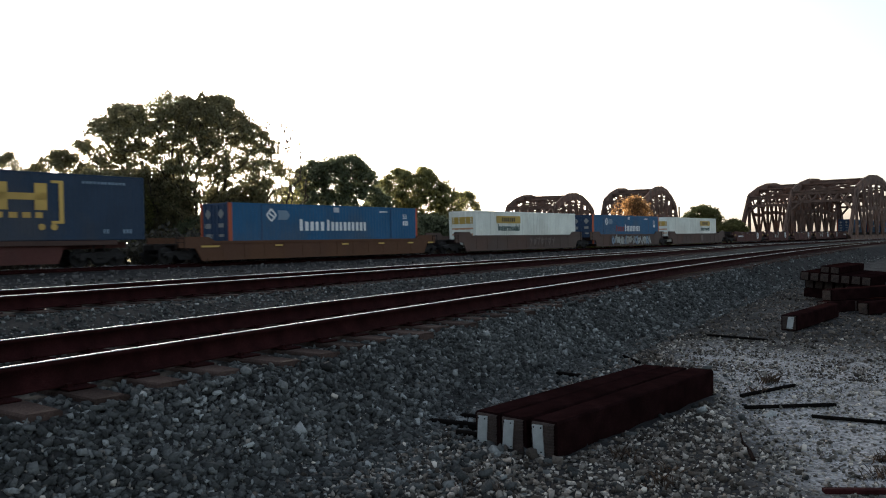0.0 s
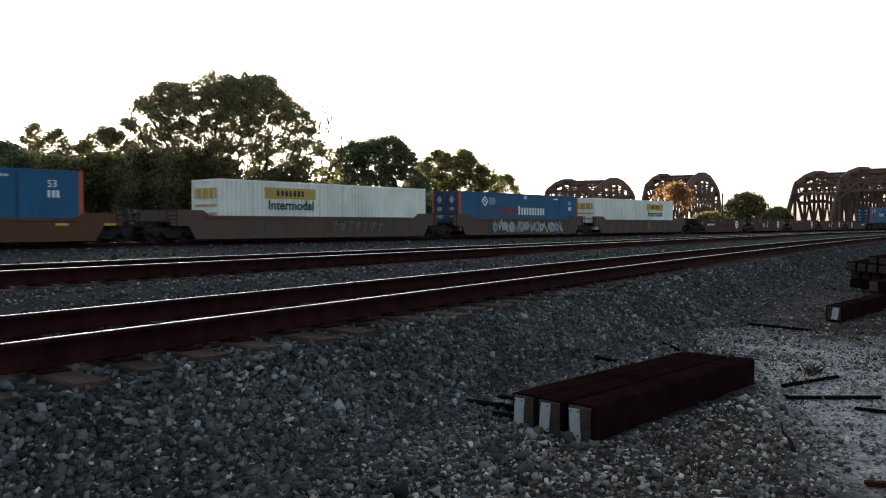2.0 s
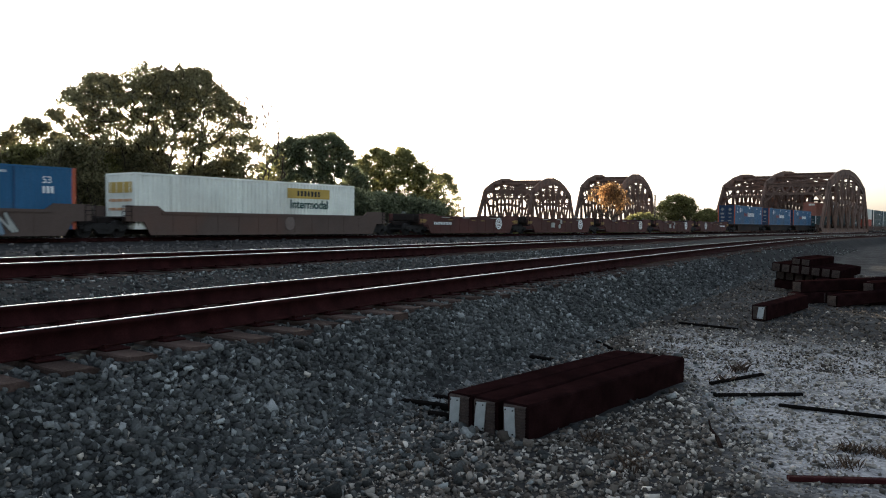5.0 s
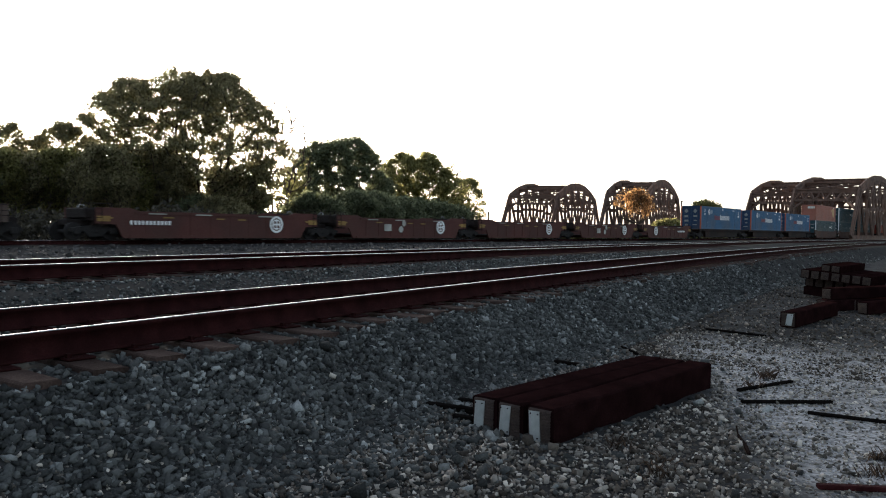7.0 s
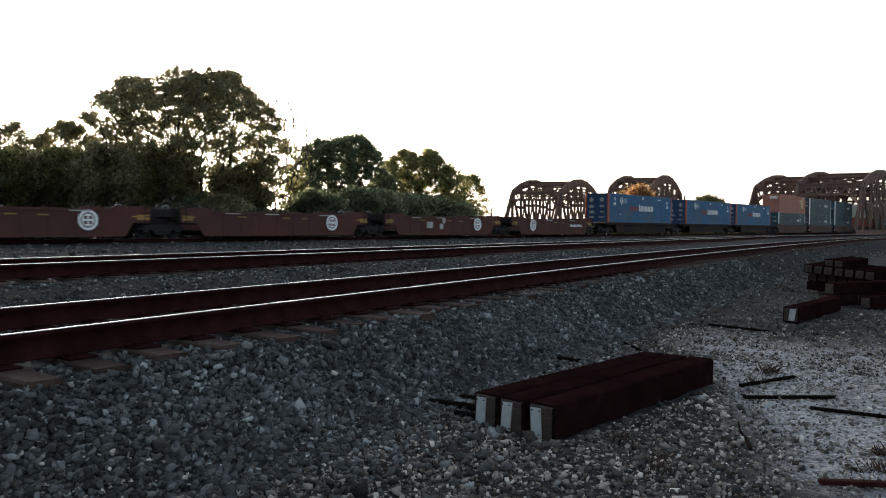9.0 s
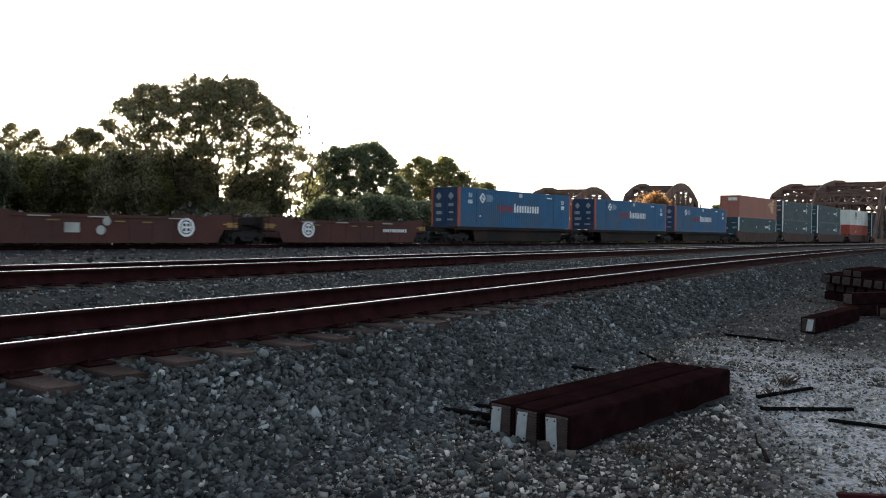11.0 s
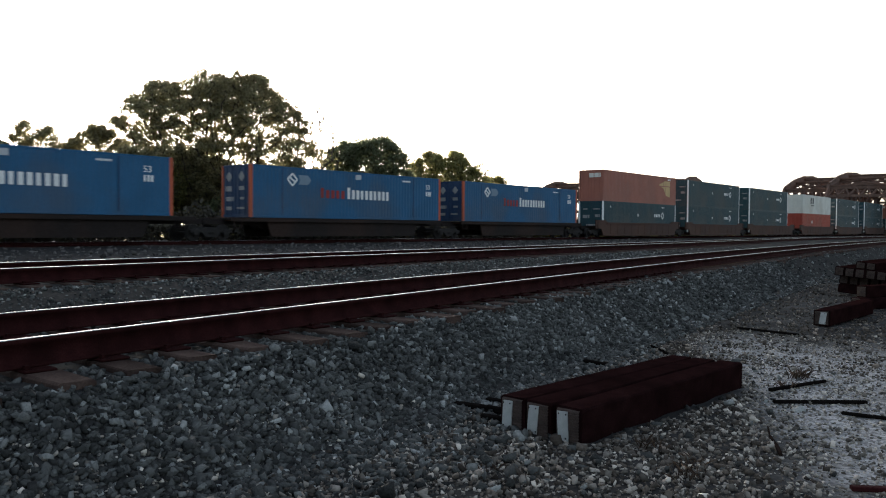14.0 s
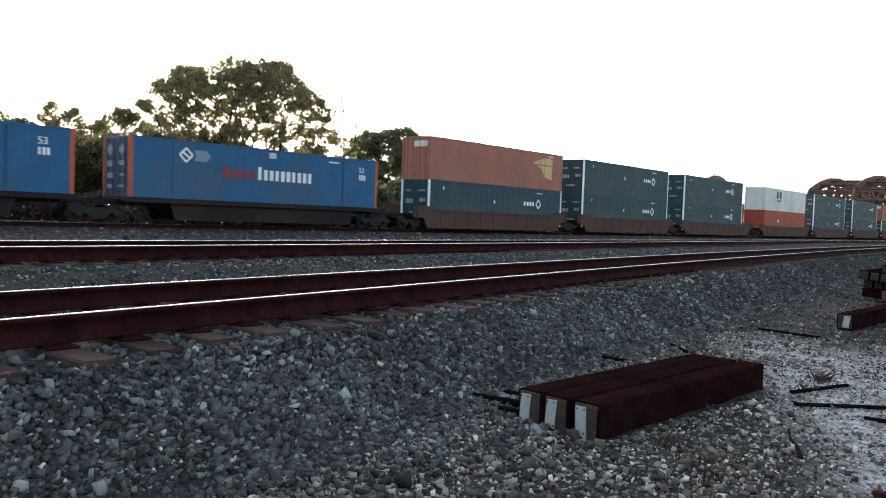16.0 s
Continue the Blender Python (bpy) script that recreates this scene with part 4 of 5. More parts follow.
def container(c, z, material, label, length=16.15, height=2.9, trim=None, end=None, corr=0.28, depth=0.018):
    """A corrugated shipping container; x = 0 at its leading end, the camera's side at y = -1.3."""
    root = thing("shipping_container", Matrix.Identity(4), label, "shipping container", "containers on the train")
    W = 1.3
    trim, end = trim or material, end or material
    # side sheets with trapezoid corrugation
    for name, y0, sg in (("side_wall", -W + 0.007 + depth, -1), ("side_wall", W - 0.007 - depth, 1)):
        b = bmesh.new()
        n = int(length / corr)
        pr = []
        for i in range(n):
            x = 0.12 + (length - 0.24) * i / n
            d = (length - 0.24) / n
            pr += [(x, 0.0), (x + d * 0.3, 0.0), (x + d * 0.45, depth), (x + d * 0.85, depth)]
        pr.append((length - 0.12, 0.0))
        lo = [b.verts.new((x, y0 + sg * q, 0.16)) for x, q in pr]
        hi = [b.verts.new((x, y0 + sg * q, height - 0.1)) for x, q in pr]
        for i in range(len(pr) - 1):
            b.faces.new((lo[i], lo[i + 1], hi[i + 1], hi[i]))
        part(name, b, material, root)
    b = bmesh.new()
    box(b, 0.05, length - 0.05, -W + 0.06, W - 0.06, height - 0.06, height - 0.02)
    for i in range(int(length / 0.6)):
        box(b, 0.3 + i * 0.6, 0.5 + i * 0.6, -W + 0.1, W - 0.1, height - 0.02, height - 0.005)
    part("roof", b, material, root)
    b = bmesh.new()
    box(b, 0.05, length - 0.05, -W + 0.06, W - 0.06, 0.03, 0.14)
    part("floor", b, M_TRUCK, root)
    for y in (-W, W - 0.07):
        for z0, z1, nm in ((0, 0.17, "bottom_rail"), (height - 0.11, height, "top_rail")):
            b = bmesh.new()
            box(b, 0.1, length - 0.1, y, y + 0.07, z0, z1, 0.008)
            part(nm, b, material, root)
    post = 0.2 if trim is M_REDTRIM else 0.13
    for x in (0, length - post):
        for y in (-W - 0.003, W - 0.127):
            b = bmesh.new()
            box(b, x, x + post, y, y + 0.13, 0, height, 0.012)
            part("corner_post", b, trim, root)
    # leading end: two door leaves with locking bars
    for y0, y1 in ((-W + 0.16, -0.015), (0.015, W - 0.16)):
        b = bmesh.new()
        box(b, 0.05, 0.1, y0, y1, 0.16, height - 0.1, 0.01)
        for k in range(5):
            zk = 0.3 + (height - 0.5) * k / 5
            box(b, 0.03, 0.06, y0 + 0.06, y1 - 0.06, zk, zk + (height - 0.5) / 5 - 0.12)
        d = part("door", b, end, root)
        for yy in (y0 + 0.3, y1 - 0.3):
            b = bmesh.new()
            beam(b, (0.015, yy, 0.12), (0.015, yy, height - 0.08), 0.045, 0.045, (0, 1, 0))
            box(b, 0.0, 0.03, yy - 0.02, yy + 0.22, 1.15, 1.2)
            part("locking_bar", b, end, d)
    for nm, za, zb in (("door_sill", 0, 0.16), ("door_header", height - 0.12, height)):
        b = bmesh.new()
        box(b, 0.02, 0.14, -W + 0.14, W - 0.14, za, zb, 0.01)
        part(nm, b, end, root)
    b = bmesh.new()
    box(b, length - 0.12, length - 0.04, -W + 0.14, W - 0.14, 0, height, 0.01)
    part("end_wall", b, material, root)
    rolling(root, c, z)
    return root


def well_car(c0, c1, trucks, material, label, mid=1.25, endz=1.52, rails=False, name="well_car"):
    """One unit of a well car: deep sides, end platforms, bogies. x = 0 at c0, z = 0 at the rail."""
    L = c1 - c0
    root = thing(name, Matrix.Identity(4), label, "railway wagon", "wagons of the train")
    mid, endz = mid + 0.08, endz + 0.08
    out = [(0.9, 0.82), (1.9, 0.78), (2.3, 0.12), (L - 2.2, 0.12), (L - 1.8, 0.78), (L - 0.9, 0.82), (L - 0.9, endz), (L - 2.7, endz), (L - 3.1, mid), (3.1, mid), (2.7, endz), (0.9, endz)]
    for y0, y1 in ((-1.48, -1.39), (1.39, 1.48)):
        b = bmesh.new()
        prism(b, out, y0, y1)
        sd = part("side_sill", b, material, root)
        b = bmesh.new()
        yo = y0 - 0.05 if y0 < 0 else y1
        box(b, 2.9, L - 2.9, yo, yo + 0.05, mid - 0.14, mid - 0.02)
        box(b, 2.6, L - 2.6, yo, yo + 0.05, 0.12, 0.26)
        part("chord", b, material, sd)
        n = max(5, int(L / 1.9))
        for k in range(n):
            x = 2.9 + (L - 5.8) * (k + 0.5) / n
            b = bmesh.new()
            box(b, x - 0.03, x + 0.03, yo + 0.025 * (y0 < 0), yo + 0.025 + 0.025 * (y0 < 0), 0.26, mid - 0.14)
            part("stiffener", b, material, sd)
    b = bmesh.new()
    box(b, 2.5, L - 2.5, -1.39, 1.39, 0.3, 0.405)
    part("well_floor", b, M_SPINE, root)
    for xa, xb in ((0.05, 2.6), (L - 2.6, L - 0.05)):
        b = bmesh.new()
        box(b, xa, xb, -0.45, 0.45, 0.72, 1.0, 0.02)
        box(b, xa + 0.75, xb - 0.5, -1.4, 1.4, 0.95, 1.05, 0.01)
        box(b, (xa + xb) / 2 - 0.2, (xa + xb) / 2 + 0.2, -1.38, 1.38, 0.72, 0.95)
        part("end_platform", b, M_SPINE, root)
    for xa in (0.95, L - 0.95):
        b = bmesh.new()
        for z in (1.1, 1.3, endz - 0.04):
            beam(b, (xa - 0.25, -1.5, z), (xa + 0.25, -1.5, z), 0.03, 0.03)
        beam(b, (xa - 0.25, -1.5, 0.7), (xa - 0.25, -1.5, endz), 0.03, 0.03, (1, 0, 0))
        beam(b, (xa + 0.25, -1.5, 0.7), (xa + 0.25, -1.5, endz), 0.03, 0.03, (1, 0, 0))
        part("ladder", b, M_SPINE, root)
    if rails:
        for xa in (1.0, L - 1.7):
            b = bmesh.new()
            beam(b, (xa - 0.5, -1.2, 1.05), (xa - 0.5, -1.2, 1.78), 0.035, 0.035, (1, 0, 0))
            beam(b, (xa + 0.9, -1.2, 1.05), (xa + 0.9, -1.2, 1.78), 0.035, 0.035, (1, 0, 0))
            beam(b, (xa - 0.5, -1.2, 1.76), (xa + 0.9, -1.2, 1.76), 0.035, 0.035)
            part("handrail", b, M_SPINE, root)
            b = bmesh.new()
            disc(b, xa + 0.1, 1.5, 0.24, 0.2, 0.24, 14, 0.19)
            beam(b, (xa + 0.1, 0.22, 1.0), (xa + 0.1, 0.22, 1.3), 0.05, 0.05, (1, 0, 0))
            part("brake_wheel", b, M_PLACARD, root, "pale grey hand brake wheel")
            b = bmesh.new()
            box(b, xa - 0.35, xa + 0.55, -1.0, 0.9, 1.05, 1.55, 0.05)
            part("bulkhead", b, M_SPINE, root)
    for x in trucks:
        add_truck(root, x - c0)
    rolling(root, c0, TRAIN_Z)
    return root


def spine_car(c0, c1, trucks, label, under=None):
    L = c1 - c0
    root = thing("spine_car", Matrix.Identity(4), label, "railway wagon", "wagons of the train")
    under = under or M_SPINE
    b = bmesh.new()
    prism(b, [(0.1, 0.78), (3.3, 0.74), (4.0, 0.5), (L - 4.0, 0.5), (L - 3.3, 0.74), (L - 0.1, 0.78), (L - 0.1, 1.05), (0.1, 1.05)], -0.4, 0.4)
    part("spine", b, under, root)
    # deep sill on the lead wagon; elsewhere a dark sheet for shade below
    for y0, y1 in ((-1.22, -1.12), (1.12, 1.22)):
        b = bmesh.new()
        prism(b, [(3.6, 0.93), (3.9, 0.1), (L - 3.9, 0.1), (L - 3.6, 0.93)], y0, y1)
        part("underframe_skirt", b, under, root)
    for k in range(6):
        x = 1.6 + (L - 3.2) * k / 5
        b = bmesh.new()
        prism(b, [(x - 0.18, 0.95), (x + 0.18, 0.95), (x + 0.14, 1.12), (x - 0.14, 1.12)], -1.3, 1.3)
        part("cross_arm", b, M_WELL_ORANGE if k in (0, 5) else M_SPINE, root)
    for y0, y1 in ((-1.4, -1.3), (1.3, 1.4)):
        b = bmesh.new()
        box(b, 1.1, L - 1.1, y0, y1, 0.92, 1.14, 0.01)
        part("side_sill", b, M_WELL_BROWN if under is M_WELL_RED else M_SPINE, root)
    for xa in (1.2, L - 2.4):
        b = bmesh.new()
        box(b, xa, xa + 1.2, -1.3, 1.3, 1.02, 1.1, 0.01)
        part("deck_plate", b, M_SPINE, root)
        b = bmesh.new()
        beam(b, (xa + 0.6, -1.35, 0.55), (xa + 0.6, -1.35, 1.1), 0.04, 0.04, (1, 0, 0))
        beam(b, (xa + 0.1, -1.35, 0.55), (xa + 0.1, -1.35, 1.1), 0.04, 0.04, (1, 0, 0))
        beam(b, (xa + 0.1, -1.35, 0.58), (xa + 0.6, -1.35, 0.58), 0.04, 0.04)
        part("step", b, M_SPINE, root)
    for q in root.children:
        q.location.z = 0.11
    for x in trucks:
        add_truck(root, x - c0)
    rolling(root, c0, TRAIN_Z)
    return root


FACE = -1.302


def stack_livery(box_, white_name=False, seed=1):
    """Blue container marks: emblem with a faded patch, name bars, size figures."""
    b = bmesh.new()
    ring = [(2.6, 2.2), (2.95, 2.55), (3.3, 2.2), (2.95, 1.85)]
    for k in range(4):
        (xa, za), (xb, zb) = ring[k], ring[(k + 1) % 4]
        beam(b, (xa, FACE - 0.007, za), (xb, FACE - 0.007, zb), 0.012, 0.1, (0, 0, 1))
    beam(b, (2.8, FACE - 0.007, 2.3), (3.1, FACE - 0.007, 2.1), 0.012, 0.1, (0, 0, 1))
    part("emblem", b, M_MARK, box_, "white diamond emblem")
    b = bmesh.new()
    prism(b, [(3.4, 1.93), (4.1, 1.93), (4.35, 2.2), (4.1, 2.48), (3.4, 2.48), (3.5, 2.2)], FACE - 0.008, FACE)
    part("faded_patch", b, M_FADED, box_, "lighter blue faded patch")
    if white_name:
        marks(box_, "painted_name", word_bars(5.1, 7.25, 1.3, 1.98, 5, seed, True) + word_bars(7.35, 11.0, 1.3, 1.98, 10, seed + 1, True), FACE, M_MARK, "white painted name drawn as bars")
    else:
        marks(box_, "painted_red_name", word_bars(5.1, 7.15, 1.22, 1.82, 5, seed, True), FACE, M_MARKRED, "red painted name drawn as bars")
        marks(box_, "painted_name", word_bars(7.25, 11.05, 1.22, 1.92, 10, seed + 1, True), FACE, M_MARK, "white painted name drawn as bars")
    marks(box_, "data_panel", [(7.95, 8.4, 2.44, 2.74)], FACE, M_PANELGREY, "small pale data panel")
    marks(box_, "code_mark", word_bars(12.2, 13.0, 2.5, 2.6, 8, seed + 3), FACE, M_MARK)
    for x in (2.2, 13.28):
        marks(box_, "seam", [(x, x + 0.05, 0.16, 2.8)], FACE, M_BLUE_DK)
    text_part(box_, "53", 14.55, 2.1, 0.32, FACE - 0.006, M_MARK, "white size figures 53")
    marks(box_, "size_mark", word_bars(14.58, 15.14, 1.64, 1.96, 3, seed + 4), FACE, M_MARK)
    # pale plates on the doors
    for y in (-0.55, 0.6):
        b = bmesh.new()
        beam(b, (0.01, y - 0.2, 2.25), (0.01, y + 0.2, 2.25), 0.03, 0.4, (0, 0, 1))
        b.transform(Matrix.Translation((0, y, 2.25)) @ Matrix.Rotation(radians(45), 4, "X") @ Matrix.Translation((0, -y, -2.25)))
        part("door_emblem", b, M_PLACARD, box_, "pale diamond emblem on a door leaf")
    rng = random.Random(seed)
    for y, z, w, h in ((-0.55, 1.5, 0.55, 0.22), (0.62, 1.45, 0.6, 0.28), (-0.6, 0.98, 0.4, 0.14), (0.55, 0.9, 0.62, 0.24), (-0.5, 0.45, 0.6, 0.12), (0.6, 0.4, 0.5, 0.2)):
        b = bmesh.new()
        w *= rng.uniform(0.8, 1.15)
        box(b, -0.004, 0.03, y - w / 2, y + w / 2, z, z + h)
        part("door_placard", b, M_PLACARD, box_, "pale weathered placard")


def white_livery(box_, x0, seed):
    marks(box_, "yellow_panel", [(x0, x0 + 3.6, 1.9, 2.5)], FACE, M_YPANEL, "yellow name panel", 0.01)
    marks(box_, "panel_lettering", word_bars(x0 + 0.8, x0 + 2.85, 2.04, 2.36, 7, seed), FACE - 0.01, M_MARKDK)
    text_part(box_, "Intermodal", x0 + 0.2, 1.3, 0.52, FACE - 0.006, M_MARKGREEN, "dark green word Intermodal", 3.25, 0.015)
    for x in (2.0, 6.75, 8.6):
        marks(box_, "seam", [(x, x + 0.07, 0.2, 2.8)], FACE, M_CREAM)
    b = bmesh.new()
    box(b, -0.004, 0.03, -1.0, 1.0, 1.85, 2.4)
    part("door_panel", b, M_YPANEL, box_, "yellow panel across the doors")
    for z in (0.5, 0.95, 1.4):
        b = bmesh.new()
        box(b, -0.004, 0.03, -1.0, 1.0, z, z + 0.14)
        part("door_stripe", b, M_REDSTRIPE, box_, "faint orange stripe across the doors")


def dark_livery(box_, seed, x0=10.9):
    marks(box_, "painted_name", word_bars(x0, x0 + 1.5, 1.55, 1.85, 4, seed), FACE, M_MARK)
    b = bmesh.new()
    ring = [(x0 + 1.62, 1.7), (x0 + 1.95, 1.35), (x0 + 2.28, 1.7), (x0 + 1.95, 2.05)]
    for k in range(4):
        (xa, za), (xb, zb) = ring[k], ring[(k + 1) % 4]
        beam(b, (xa, FACE - 0.007, za), (xb, FACE - 0.007, zb), 0.012, 0.11, (0, 0, 1))
    part("emblem", b, M_MARK, box_, "hollow white diamond emblem")
    marks(box_, "data_panel", [(7.1, 7.25, 1.55, 1.8), (1.4, 1.52, 2.3, 2.5)], FACE, M_MARK)
    marks(box_, "code_mark", word_bars(12.6, 13.4, 2.5, 2.58, 7, seed + 2), FACE, M_MARK)
    for y, z, w, h in ((-0.6, 2.1, 0.7, 0.12), (0.6, 2.1, 0.5, 0.12), (-0.7, 1.4, 0.5, 0.25), (0.5, 1.3, 0.7, 0.3), (0.0, 0.6, 0.9, 0.15)):
        b = bmesh.new()
        box(b, -0.004, 0.03, y - w / 2, y + w / 2, z, z + h)
        part("door_placard", b, M_PLACARD, box_)


def build_train():
    # leading wagon with a navy container
    spine_car(3.0, 22.2, [4.6, 20.4], "dark wagon with a deep rusty sill, carrying a navy container", M_WELL_RED)
    k = container(6.45, RAIL_Z + 1.17, M_CSX, "dark navy shipping container with large yellow lettering shapes", height=3.05)
    big = []
    for i, x in enumerate((4.0, 6.55, 9.1)):
        big += [(x, x + 0.55, 1.35, 2.55), (x + 1.7, x + 2.25, 1.35, 2.55), (x, x + 2.25, 1.35 if i < 2 else 1.8, 1.65 if i < 2 else 2.1)]
        if i < 2:
            big.append((x, x + 2.25, 2.25, 2.55))
    marks(k, "yellow_lettering", big, FACE, M_YELLOW, "large yellow letter shapes")
    marks(k, "painted_name", word_bars(4.0, 11.4, 1.0, 1.25, 13, 5), FACE, M_YELLOW)
    marks(k, "bracket", [(11.9, 12.1, 0.75, 2.7), (11.55, 11.9, 2.58, 2.7), (11.55, 11.9, 0.75, 0.87)], FACE, M_YELLOW, "yellow square bracket")
    b = bmesh.new()
    disc(b, 11.1, 0.6, 0.15, FACE - 0.012, FACE, 14)
    part("reflector_dot", b, M_YELLOW, k)
    b = bmesh.new()
    disc(b, 11.65, 0.6, 0.15, FACE - 0.012, FACE, 14)
    part("reflector_dot", b, M_YELLOW, k)
    marks(k, "code_mark", word_bars(13.0, 15.2, 2.62, 2.74, 12, 6) + word_bars(14.0, 14.3, 0.3, 0.5, 2, 7) + word_bars(15.0, 15.5, 0.3, 0.5, 3, 8), FACE, M_FADED)
    # single well car
    w = well_car(23.5, 46.5, [25.0, 45.0], M_WELL_ORANGE, "orange-brown well car with yellow reflectors", mid=1.08, endz=1.3)
    for x in (2.2, 7.2, 12.6, 16.0, 19.0, 21.2):
        marks(w, "reflector", [(x, x + 0.55 + 0.6 * (x < 3), 0.82, 0.92)], -1.53, M_YELLOW, "yellow reflective strip")
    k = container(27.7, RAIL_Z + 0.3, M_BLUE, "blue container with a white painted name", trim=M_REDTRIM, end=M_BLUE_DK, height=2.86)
    stack_livery(k, True, 11)
    # three joined wells
    w1 = well_car(47.2, 69.0, [48.4, 69.0], M_WELL_GREY, "grey-brown well car with stepped sides")
    w2 = well_car(69.0, 88.5, [88.5], M_WELL_GREY, "grey-brown well car covered with pale graffiti")
    w3 = well_car(88.5, 110.0, [108.6], M_WELL_GREY, "grey-brown well car with stepped sides and faded paint")
    k = container(51.0, RAIL_Z + 0.3, M_WHITE, "white corrugated container with a yellow panel", height=2.86, depth=0.08)
    white_livery(k, 2.9, 21)
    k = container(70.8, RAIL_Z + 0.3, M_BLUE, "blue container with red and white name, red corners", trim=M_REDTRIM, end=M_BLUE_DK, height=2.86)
    stack_livery(k, False, 31)
    k = container(90.0, RAIL_Z + 0.3, M_WHITE, "white corrugated container with dark seams and a yellow panel", height=2.86, depth=0.08)
    white_livery(k, 10.2, 41)
    rng = random.Random(9)
    for i in range(14):
        x = 5.7 + i * 0.7 + rng.uniform(-0.08, 0.08)
        r, zc = rng.uniform(0.28, 0.44), rng.uniform(0.66, 0.8)
        fill = M_GRAFFITI if i % 4 else M_FADED
        strokes = []
        p = Vector((x - r, 0, zc + rng.uniform(0.1, 0.35)))
        for k in range(rng.randint(2, 4)):
            q = Vector((x + rng.uniform(-0.3, 0.42), 0, zc + (-0.5, 0.5)[k % 2] * rng.uniform(0.6, 1)))
            if (q - p).length > 0.1:
                strokes.append((p, q, rng.uniform(0.1, 0.17)))
            p = q
        for y, grow_by, m, lab in ((-1.541, 0.07, M_MARKDK, "black sprayed outline"), (-1.548, 0.0, fill, "pale sprayed loop and strokes")):
            b = bmesh.new()
            if i % 3 != 1:
                disc(b, x, zc, r + grow_by / 2, y - 0.003, y, 16, r * 0.45 - grow_by / 2)
            for p, q, w in strokes:
                beam(b, p + Vector((0, y, 0)), q + Vector((0, y, 0)), w + grow_by, 0.005, (0, 1, 0))
            part("graffiti_letter", b, m, w2, lab)
    for i in range(7):
        x, r = 11.6 + i * 0.62, rng.uniform(0.2, 0.3)
        b = bmesh.new()
        if i % 2:
            disc(b, x, 0.75, r, -1.545, -1.54, 14, r * 0.55)
        beam(b, (x - 0.1, -1.542, 0.42), (x + rng.uniform(0.05, 0.3), -1.542, 1.12), 0.1, 0.005, (0, 1, 0))
        beam(b, (x - 0.2, -1.542, rng.uniform(0.9, 1.1)), (x + 0.3, -1.542, rng.uniform(0.8, 1.1)), 0.09, 0.005, (0, 1, 0))
        part("graffiti_letter", b, M_DUSTY, w1, "faded pinkish-grey sprayed stroke")
    b = bmesh.new()
    disc(b, 11.7, 0.78, 0.4, -1.545, -1.535, 20)
    part("faded_disc", b, M_DUSTY, w3, "faded pale round patch")
    # five empty oxide-red wells
    bounds = [112.2, 128.0, 143.4, 159.0, 174.5, 190.2]
    for i in range(5):
        c0, c1 = bounds[i], bounds[i + 1]
        w = well_car(c0, c1, ([c0 + 1.1] if i == 0 else []) + ([c1] if i < 4 else [c1 - 1.1]), M_WELL_RED, "empty oxide-red well car with a white round emblem", mid=1.36, endz=1.5, rails=True)
        mx = (123.9, 139.3, 154.9, 170.4, 178.6)[i] - c0
        b = bmesh.new()
        disc(b, mx, 0.9, 0.48, -1.55, -1.535, 28, 0.36)
        disc(b, mx, 0.9, 0.3, -1.55, -1.535, 24)
        e = part("emblem", b, M_MARK, w, "white round emblem")
        for x, z in ((-0.12, 0.12), (0.12, 0.12), (-0.12, -0.12), (0.12, -0.12)):
            b = bmesh.new()
            box(b, mx + x - 0.07, mx + x + 0.07, -1.557, -1.55, 0.9 + z - 0.07, 0.9 + z + 0.07)
            part("emblem_gap", b, M_WELL_RED, e)
        tx = {0: 2.6, 4: 185.0 - c0}.get(i, 0)
        if tx:
            marks(w, "number_mark", word_bars(tx, tx + 2.3, 0.78, 0.98, 11, 50 + i), -1.535, M_MARK)
        for x, zz, ww in ((1.2, 1.05, 0.5), (4.4, 1.12, 0.6), (7.6, 1.1, 0.5), (9.0, 1.08, 0.5), (c1 - c0 - 1.9, 1.05, 0.5)):
            marks(w, "reflector", [(x, x + ww, zz, zz + 0.07)], -1.54, M_DULLYELLOW)
        for x in (3.6, 6.3, 10.4):
            marks(w, "top_stripe", [(x, x + 1.0, 1.3, 1.36)], -1.54, M_GRAFFITI)
        for x in (0.95, c1 - c0 - 1.6):
            marks(w, "end_panel", [(x, x + 0.65, 0.92, 1.18)], -1.495, M_DULLYELLOW, "worn yellow panel beside the bogie")
        if i in (1, 3):
            b = bmesh.new()
            disc(b, 7.2, 1.12, 0.2, -1.55, -1.535, 14)
            disc(b, 6.9, 0.72, 0.22, -1.55, -1.535, 14)
            part("emblem", b, M_GRAFFITI, w, "faded round marks")
            marks(w, "data_panel", [(5.2, 5.9, 0.6, 1.05)], -1.54, M_GRAFFITI)
    # spine cars with blue containers
    for c0, c1, tr, cc, sd in ((191.6, 211.8, [193.6, 211.8], 193.3, 61), (211.8, 231.5, [231.5], 214.15, 71), (231.5, 250.8, [249.2], 232.9, 81)):
        spine_car(c0, c1, tr, "dark articulated spine car with rusty brown sills")
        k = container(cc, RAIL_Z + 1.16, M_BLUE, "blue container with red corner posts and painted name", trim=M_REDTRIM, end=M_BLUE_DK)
        stack_livery(k, False, sd)
        if sd == 61:
            text_part(k, "53", 1.15, 2.2, 0.34, FACE - 0.006, M_MARK, "white size figures 53")
            marks(k, "data_panel", word_bars(1.15, 1.7, 1.74, 2.02, 3, 62) + [(2.6, 2.72, 0.78, 0.9)], FACE, M_MARK)
    # double-stacked wells
    z1, z2 = RAIL_Z + 0.36, RAIL_Z + 3.27
